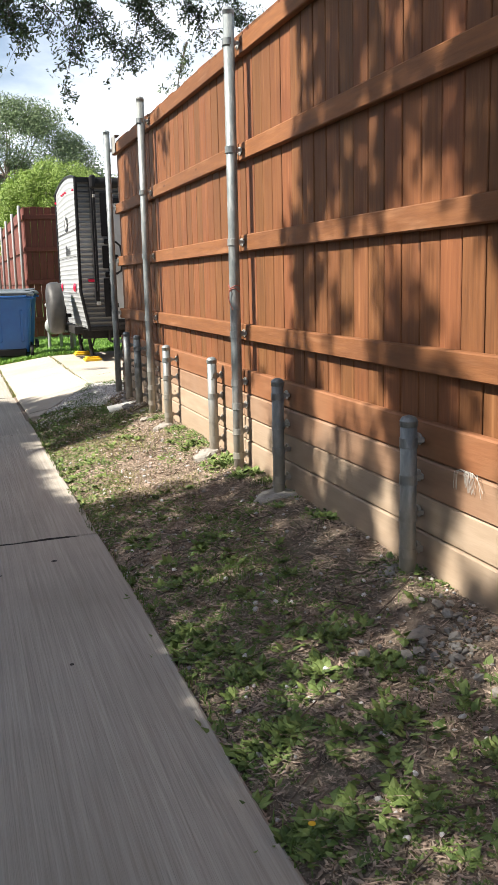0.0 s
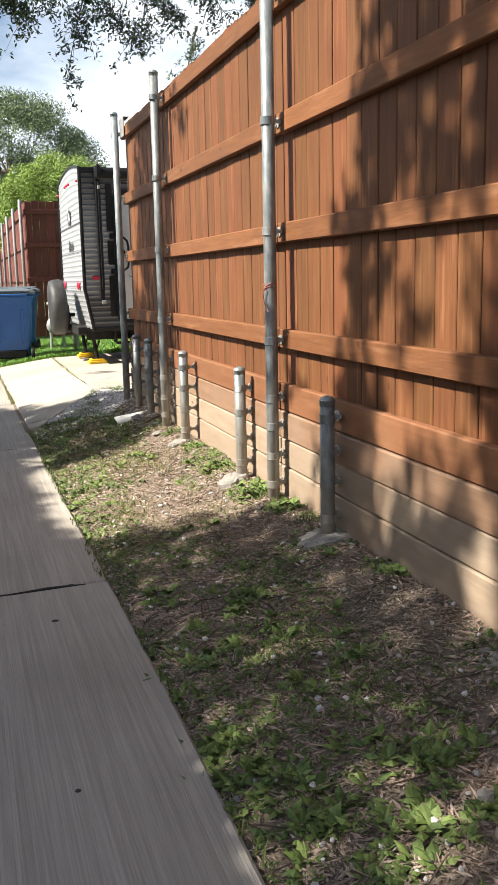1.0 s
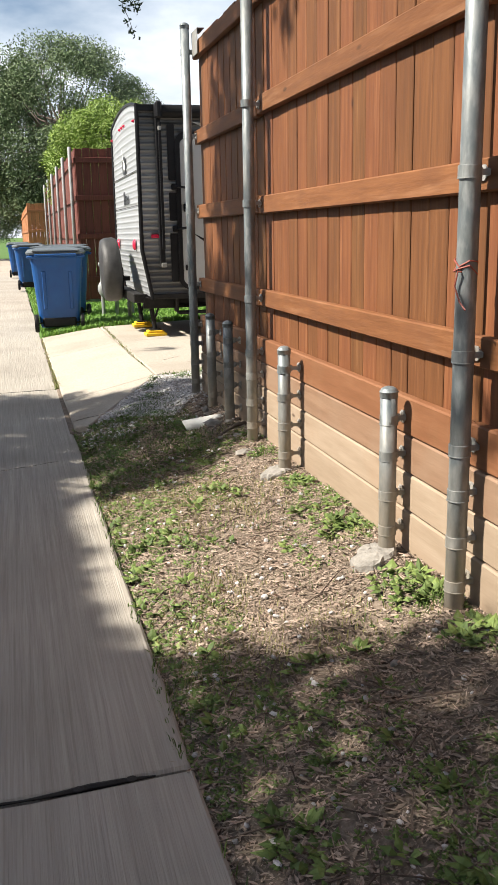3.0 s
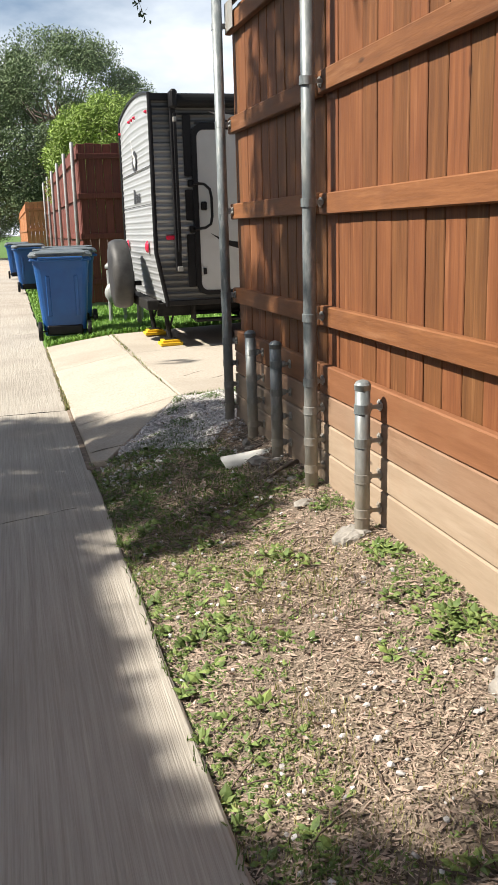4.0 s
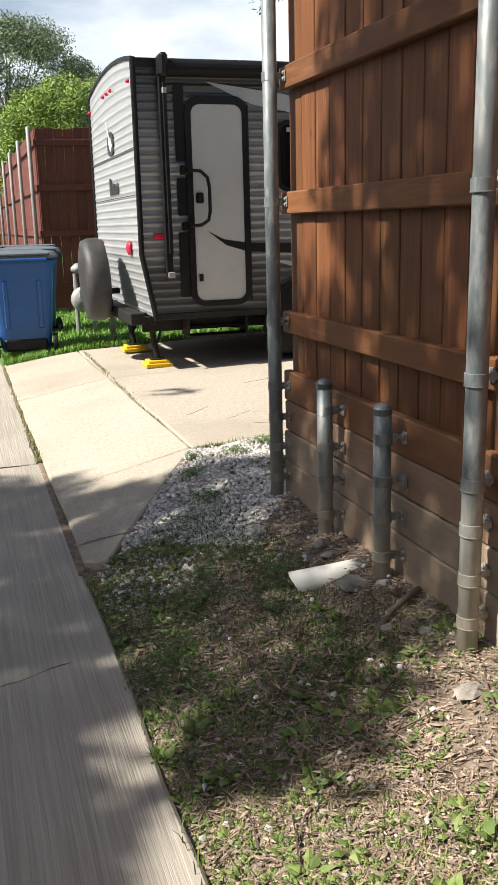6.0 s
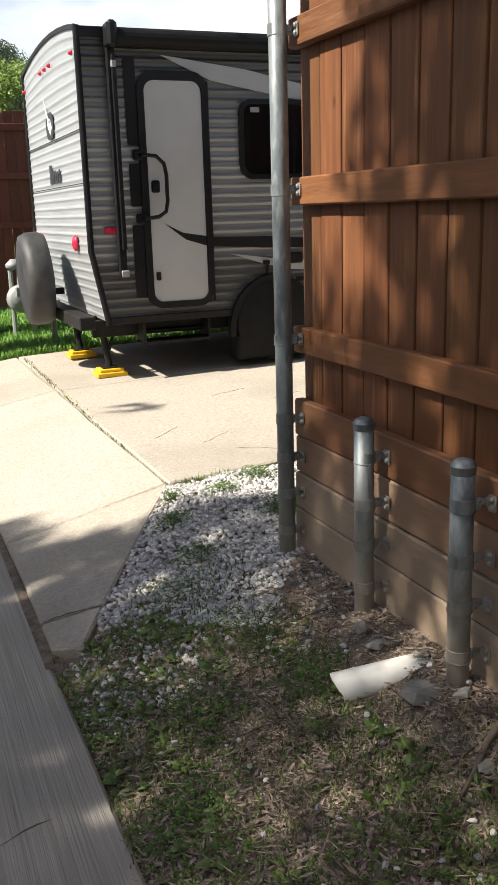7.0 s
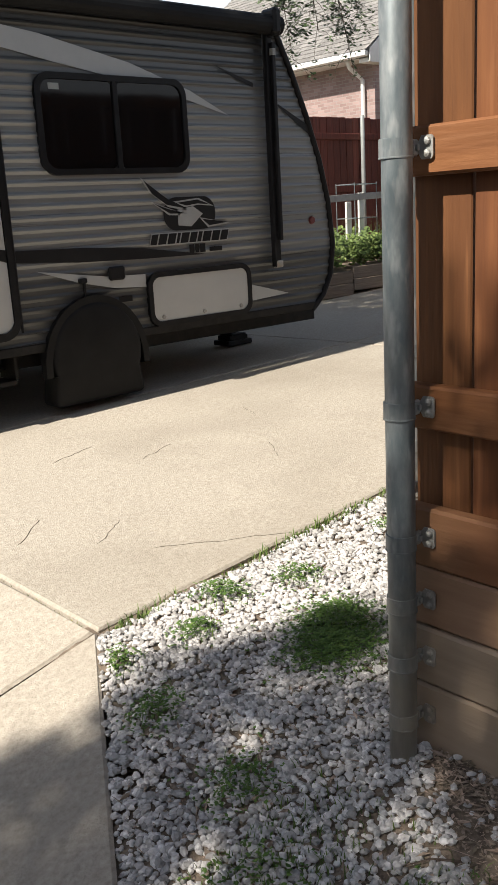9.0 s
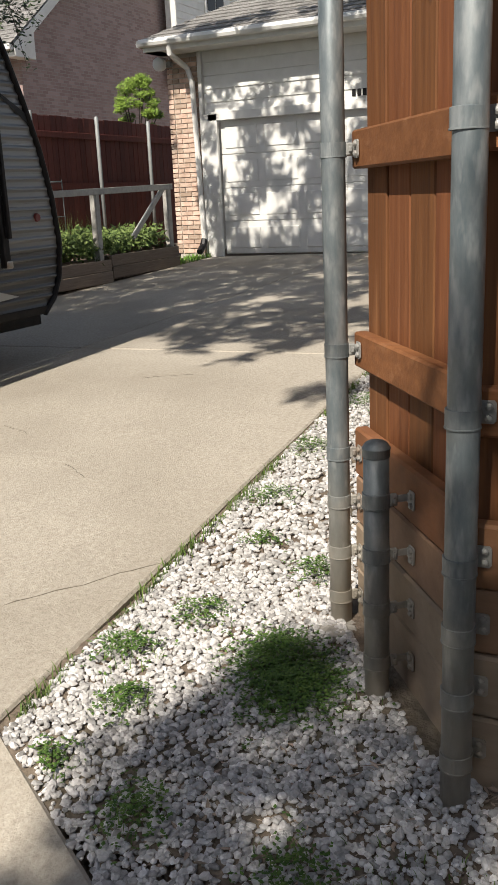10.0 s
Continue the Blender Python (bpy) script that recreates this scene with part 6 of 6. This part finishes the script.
rng = random.Random(101)
litter = Shape()
count = 0
for k in range(190000):
    x, y = rng.uniform(0.63, 1.60), rng.uniform(1.0, 9.3)
    if in_gravel(x, y) and rng.random() > 0.14:
        continue
    if x < 1.37 and y > 8.5 and y > 8.68 + (x - 0.84) * 1.72 and rng.random() > 0.004:
        continue
    if noise.noise((x * 2.6, y * 2.6, 9)) < rng.uniform(-0.95, -0.05):
        continue
    a = rng.uniform(0, 2 * math.pi)
    along = Vector((math.cos(a), math.sin(a), rng.uniform(-0.22, 0.22))).normalized()
    side = Vector((-math.sin(a), math.cos(a), rng.uniform(-0.35, 0.35))).normalized()
    kind = rng.random()
    p = Vector((x, y, soft_z(x, y) + rng.uniform(0.002, 0.009)))
    if kind < 0.16:
        length = rng.uniform(0.020, 0.042)
        leaf(litter, p, along, side, length, length * rng.uniform(0.2, 0.36), rng.uniform(-0.3, 0.3))
    elif kind < 0.22:
        length = rng.uniform(0.04, 0.08)
        flat_leaf(litter, p, along, side, length, length * 0.05)
    else:
        length = rng.uniform(0.005, 0.016)
        flat_leaf(litter, p, along, side, length, length * rng.uniform(0.2, 0.55))
tagged(part("leaf_litter", litter, m_chip), "dry brown oak leaves and bark shreds covering the soil", "leaf litter", kind="stuff")

twigs = Shape()
for k in range(420):
    x, y = rng.uniform(0.66, 1.58), rng.uniform(0.9, 9.2)
    a, ln = rng.uniform(0, math.pi), rng.uniform(0.04, 0.2)
    p = Vector((x, y, soft_z(x, y) + 0.010))
    q = p + Vector((math.cos(a) * ln, math.sin(a) * ln, 0))
    if q.x > 1.54 or q.x < 0.62 or max(p.y, q.y) > 8.45:
        continue
    q.z = soft_z(q.x, q.y) + 0.011
    mid = (p + q) / 2 + Vector((rng.uniform(-0.01, 0.01), rng.uniform(-0.01, 0.01), 0.006))
    twigs.tube([p, mid, q], [0.0028, 0.0022, 0.0012], 4)
tagged(part("fallen_twigs", twigs, m_twig), "thin dead twigs scattered on the soil", "twigs", kind="stuff")

# stones
ICO = []
t = (1 + 5 ** 0.5) / 2
for p in ((-1, t, 0), (1, t, 0), (-1, -t, 0), (1, -t, 0), (0, -1, t), (0, 1, t), (0, -1, -t), (0, 1, -t), (t, 0, -1), (t, 0, 1), (-t, 0, -1), (-t, 0, 1)):
    ICO.append(Vector(p).normalized())
ICO_F = ((0, 11, 5), (0, 5, 1), (0, 1, 7), (0, 7, 10), (0, 10, 11), (1, 5, 9), (5, 11, 4), (11, 10, 2), (10, 7, 6), (7, 1, 8), (3, 9, 4), (3, 4, 2), (3, 2, 6), (3, 6, 8), (3, 8, 9), (4, 9, 5), (2, 4, 11), (6, 2, 10), (8, 6, 7), (9, 8, 1))


def stone(s, p, r):
    turn = Euler((rng.uniform(0, 6), rng.uniform(0, 6), rng.uniform(0, 6))).to_matrix()
    k = Vector((rng.uniform(0.75, 1.35), rng.uniform(0.7, 1.1), rng.uniform(0.5, 0.85)))
    flat = Euler((rng.uniform(-0.5, 0.5), rng.uniform(-0.5, 0.5), rng.uniform(0, 6))).to_matrix()
    vs = []
    for v in ICO:
        w = turn @ (v * rng.uniform(0.78, 1.12))
        vs.append(Vector(p) + flat @ Vector((w.x * k.x, w.y * k.y, w.z * k.z)) * r)
    s.add(vs, ICO_F)


gravel = Shape()
for k in range(84000):
    x, y = rng.uniform(0.66, 5.4), rng.uniform(8.05, 10.0)
    if x > 2.3 and rng.random() < 0.55:
        continue
    if not in_gravel(x, y):
        if not (0.66 < x < 1.55 and y < 8.62 - 0.25 * max(0, 0.85 - x) and rng.random() < (0.22 if x < 1.0 else 0.05)):
            continue
    r = rng.uniform(0.0055, 0.0124) * (1.0 if x < 2.3 else 1.25)
    stone(gravel, (x, y, soft_z(x, y) + r * rng.uniform(0.2, 0.9)), r)
tagged(part("white_gravel", gravel, m_stone), "white crushed limestone gravel beside the driveway", "gravel", kind="stuff")
pebbles = Shape()
for k in range(620):
    x, y = rng.uniform(0.66, 1.58), rng.uniform(0.9, 8.5)
    r = rng.uniform(0.004, 0.012)
    stone(pebbles, (x, y, soft_z(x, y) + r * 0.5 + 0.004), r)
tagged(part("scattered_pebbles", pebbles, m_stone), "pale pebbles scattered through the leaf litter", "pebbles", kind="stuff")
for x, y, sx, sy, sz in ((1.40, 7.60, 0.11, 0.07, 0.03), (1.38, 7.30, 0.07, 0.05, 0.02), (1.42, 7.95, 0.05, 0.07, 0.05), (1.35, 2.35, 0.11, 0.08, 0.018), (1.42, 7.86, 0.08, 0.05, 0.03), (1.39, 6.86, 0.08, 0.06, 0.025), (1.44, 7.18, 0.05, 0.04, 0.02), (1.47, 7.52, 0.05, 0.035, 0.02), (1.10, 6.2, 0.03, 0.03, 0.02), (1.25, 4.6, 0.035, 0.025, 0.02)):
    s = Shape()
    stone(s, (0, 0, 0), 1)
    s.v = [(x + v[0] * sx / 1.6, y + v[1] * sy / 1.6, soft_z(x, y) + 0.3 * sz + v[2] * sz) for v in s.v]
    tagged(part("concrete_lump", s, m_footing), "broken lump of old concrete in the soil", "rubble", "rubble lumps")

crumbs = Shape()
for k in range(170):
    x, y = rng.gauss(1.38, 0.09), rng.gauss(2.24, 0.13)
    if x > 1.53:
        continue
    r = rng.uniform(0.004, 0.011) if k % 9 else rng.uniform(0.014, 0.024)
    stone(crumbs, (x, y, soft_z(x, y) + r * 0.5 + 0.003), r)
for k in range(40):
    x, y = rng.gauss(1.455, 0.035), rng.gauss(2.78, 0.04)
    r = rng.uniform(0.005, 0.014)
    stone(crumbs, (x, y, soft_z(x, y) + r * 0.5 + 0.003), r)
tagged(part("concrete_crumbs", crumbs, m_curb), "grey crumbled concrete scattered on the soil", "rubble", kind="stuff")
straws = Shape()
for k in range(16):
    y = 2.44 + rng.gauss(0, 0.012)
    d, h = rng.gauss(0, 0.035), rng.uniform(0.02, 0.06)
    straws.tube([(1.556, y, 0.63), (1.545, y + d * 0.4, 0.645), (1.538, y + d * 0.8, 0.632), (1.545, y + d, 0.63 - h)], 0.0009, 4)
tagged(part("straw_tuft", straws, m_pale_timber), "small tuft of dry straw caught between kickboards", "straw")
fx, fy = 0.71, 1.73
fz = soft_z(fx, fy)
flower = thing("yellow_flower", (fx, fy, fz), "tiny yellow wildflower among the weeds", "flower")
part("stem", Shape().tube([(fx, fy, fz), (fx + 0.004, fy, fz + 0.03), (fx + 0.006, fy, fz + 0.052)], 0.0012, 5), m_weed, flower)
part("petals", Shape().lathe([(0.002, 0.0), (0.009, 0.003), (0.0085, 0.005), (0.003, 0.006)], 11, (fx + 0.006, fy, fz + 0.052)), m_yellow, flower)

# broad-leaved weeds
weeds = Shape()
def rosette(x, y, size, n):
    z = soft_z(x, y) + 0.006
    for _ in range(n):
        a = rng.uniform(0, 2 * math.pi)
        e = rng.uniform(0.1, 1.0)
        along = Vector((math.cos(a) * math.cos(e), math.sin(a) * math.cos(e), math.sin(e)))
        side = Vector((-math.sin(a), math.cos(a), 0))
        ln = size * rng.uniform(0.6, 1.2)
        leaf(weeds, Vector((x, y, z)) + Vector((math.cos(a), math.sin(a), 0)) * rng.uniform(0, size * 0.35), along, side, ln, ln * rng.uniform(0.45, 0.8), rng.uniform(0.05, 0.4))


for k in range(15000):
    x, y = rng.uniform(0.63, 1.58), rng.uniform(0.9, 8.9)
    if in_gravel(x, y) or (x < 1.37 and y > 8.48 and y > 8.55 + (x - 0.75) * 1.72):
        continue
    dens = 0.5 + 0.9 * noise.noise((x * 2.3, y * 1.9, 4)) + 0.35 * noise.noise((x * 7, y * 7, 8))
    dens += 0.12
    dens += 0.16 if x < 0.95 else (-0.12 if x > 1.3 else 0)
    if 4.9 < y < 6.7:
        dens -= 0.12 if x > 0.95 else 0.0
    if y > 6.7:
        dens += 0.16 if x < 1.3 else -0.05
    if dens < rng.uniform(0.42, 0.95):
        continue
    rosette(x, y, rng.uniform(0.009, 0.018) if rng.random() < 0.95 else rng.uniform(0.03, 0.048), rng.randint(5, 9))
for x, y, n, r in ((1.45, 4.86, 26, 0.09), (1.44, 5.0, 16, 0.07), (1.49, 4.55, 26, 0.08), (1.46, 6.15, 14, 0.07), (1.42, 5.75, 8, 0.08), (1.50, 3.55, 12, 0.08), (0.78, 2.75, 30, 0.10), (1.12, 2.55, 30, 0.10), (1.2, 2.3, 26, 0.10), (0.72, 5.8, 16, 0.07), (0.80, 6.1, 14, 0.06), (0.9, 1.7, 40, 0.13), (1.3, 1.9, 30, 0.14), (0.72, 1.75, 30, 0.07), (0.76, 2.15, 34, 0.09), (0.80, 2.5, 26, 0.08), (0.74, 3.0, 26, 0.07), (0.82, 3.45, 20, 0.09), (1.02, 2.0, 30, 0.10), (0.95, 2.35, 24, 0.08), (1.25, 1.65, 26, 0.10), (1.05, 3.75, 16, 0.08), (0.80, 4.1, 14, 0.07), (1.46, 5.55, 22, 0.07)):
    for _ in range(n):
        rosette(x + rng.gauss(0, r * 0.6), y + rng.gauss(0, r * 0.6), rng.uniform(0.025, 0.05), rng.randint(5, 9))
tagged(part("weeds", weeds, m_weed), "low broad-leaved green weeds growing through leaf litter", "weeds", kind="stuff")

m_straw = mk("straw_grass", [(0.15, 0.155, 0.05), (0.29, 0.27, 0.10)], 6, (1, 1, 1), 0.7, 0, 0, None, 0.35, island=True, hue=0.012)
# grass tufts and clover in the strip, along joints and in the gravel
tufts, clover, straw = Shape(), Shape(), Shape()
def blade(s, x, y, z, h, w):
    a = rng.uniform(0, 2 * math.pi)
    lean = rng.uniform(0.15, 0.8) * h
    d, sd = Vector((math.cos(a), math.sin(a), 0)), Vector((-math.sin(a), math.cos(a), 0)) * w / 2
    p = Vector((x, y, z))
    m1 = p + d * lean * 0.35 + Vector((0, 0, h * 0.6))
    s.add([p - sd, p + sd, m1 + sd * 0.8, m1 - sd * 0.8, p + d * lean + Vector((0, 0, h * 0.95))], [(0, 1, 2, 3), (3, 2, 4)])


for x, y, r, n, h in ((1.74, 9.06, 0.12, 1700, 0.03), (1.86, 9.15, 0.12, 1300, 0.03), (1.55, 9.42, 0.06, 260, 0.05), (1.75, 9.55, 0.08, 300, 0.045), (2.0, 9.45, 0.07, 240, 0.045), (1.25, 9.20, 0.07, 260, 0.05), (1.30, 9.45, 0.05, 160, 0.05), (1.05, 8.62, 0.12, 200, 0.04),
                      (1.15, 8.25, 0.16, 300, 0.04), (0.95, 8.0, 0.16, 260, 0.04), (1.25, 7.9, 0.10, 260, 0.05), (0.78, 7.6, 0.12, 340, 0.04), (1.22, 8.85, 0.08, 240, 0.05), (2.5, 9.5, 0.06, 160, 0.045), (2.9, 9.65, 0.09, 260, 0.045), (3.5, 9.72, 0.12, 300, 0.05), (4.3, 9.72, 0.16, 420, 0.05), (1.46, 4.78, 0.06, 160, 0.05),
                      (1.50, 4.30, 0.05, 140, 0.05), (2.35, 9.25, 0.07, 200, 0.06), (1.45, 6.75, 0.06, 100, 0.04), (0.75, 4.9, 0.10, 160, 0.04), (1.0, 3.3, 0.14, 260, 0.05)):
    for k in range(n):
        px, py = x + rng.gauss(0, r * 0.55), y + rng.gauss(0, r * 0.55)
        if py > 9.62 + 0.09 * (px - 1.36) or px < 0.62 or (px < 1.37 and py > 8.7 + (px - 0.84) * 1.72):
            continue
        z = soft_z(px, py)
        if y < 7.2 or k % 4 == 0:
            blade(tufts, px, py, z - 0.002, h * rng.uniform(0.4, 1.0), rng.uniform(0.002, 0.0035))
            continue
        hump = math.exp(-((px - x) ** 2 + (py - y) ** 2) / (r * r))
        stem = Vector((px, py, z + 0.008 + h * (0.25 + 0.7 * hump) * rng.uniform(0.4, 1.0)))
        for _ in range(2):
            a = rng.uniform(0, 2 * math.pi)
            ln = rng.uniform(0.007, 0.014)
            leaf(clover, stem, Vector((math.cos(a), math.sin(a), rng.uniform(-0.2, 0.6))).normalized(), Vector((-math.sin(a), math.cos(a), 0)), ln, ln * rng.uniform(0.5, 0.8), 0.15)
tagged(part("clover", clover, m_clover), "low bright green clover patches spreading over the gravel", "clover", kind="stuff")
for k in range(8000):
    x, y = rng.uniform(0.63, 1.35), rng.uniform(7.1, 8.75)
    if (x < 1.37 and y > 8.6 + (x - 0.84) * 1.72) or 0.3 + noise.noise((x * 3.1, y * 2.4, 12)) < rng.uniform(-0.1, 0.6):
        continue
    blade(tufts, x, y, soft_z(x, y), rng.uniform(0.012, 0.034), 0.0032)
for k in range(7000):
    x, y = rng.uniform(0.63, 1.5), rng.uniform(0.9, 7.1)
    if 0.1 + noise.noise((x * 2.7, y * 2.1, 30)) < rng.uniform(0.05, 0.6):
        continue
    blade(tufts, x, y, soft_z(x, y), rng.uniform(0.012, 0.04), 0.003)
for k in range(900):
    y = 10.4 + rng.random() ** 2 * 4.0
    blade(straw if k % 3 else tufts, 0.607 + rng.gauss(0, 0.012), y, 0.0, rng.uniform(0.015, 0.04), 0.004)
for k in range(500):
    blade(straw if k % 3 else tufts, 1.366 + rng.gauss(0, 0.012), rng.uniform(9.7, 14), 0.165, rng.uniform(0.012, 0.03), 0.004)
for k in range(1500):
    x = rng.uniform(1.4, 5.3)
    blade(tufts, x, 9.645 + 0.0865 * (x - 1.374) + rng.gauss(0, 0.012) - 0.02, slab_z(x, 9.8) - 0.01, rng.uniform(0.015, 0.045) * (1 if noise.noise((x * 3, 0, 5)) > 0 else 0.3), 0.004)
for k in range(500):
    y = rng.uniform(0.9, 8.6)
    x = (0.645 if y < 4.5 else 0.61) + rng.uniform(0.0, 0.03)
    if noise.noise((y * 2.2, 3, 1)) > -0.1:
        blade(tufts, x, y, 0.0, rng.uniform(0.015, 0.05), 0.004)
for k in range(16000):
    x, y = rng.uniform(0.64, 1.5), rng.uniform(4.7, 7.5)
    if 0.25 + noise.noise((x * 2.2, y * 2.0, 41)) + (0.25 if x < 1.0 else -0.1) < rng.uniform(0.0, 0.7):
        continue
    blade(straw, x, y, soft_z(x, y), rng.uniform(0.010, 0.030), 0.003)
tagged(part("dry_grass", straw, m_straw), "short olive-yellow dry grass in leaf litter and joints", "grass", kind="stuff")
tagged(part("grass_tufts", tufts, m_grass), "green grass tufts in gravel, soil and concrete joints", "grass", kind="stuff")

lawn = Shape()
for k in range(56000):
    x, y = rng.uniform(0.62, 6.4), 14.42 + rng.random() ** 1.4 * 4.3
    if x < 2.2 or rng.random() < 0.6:
        blade(lawn, x, y, slab_z(x, y) - 0.015, rng.uniform(0.04, 0.10), rng.uniform(0.006, 0.011))
for k in range(6000):
    x, y = rng.uniform(0.62, 1.4), rng.uniform(18.7, 34)
    blade(lawn, x, y, slab_z(x, y) - 0.015, rng.uniform(0.05, 0.10), 0.014)
for k in range(500):
    x, y = rng.uniform(10.9, 11.9), rng.uniform(14.64, 15.0)
    blade(lawn, x, y, slab_z(x, y) - 0.015, rng.uniform(0.04, 0.10), 0.01)
tagged(part("lawn_grass", lawn, m_lawn), "bright green mown lawn grass behind the trailer", "grass", kind="stuff")
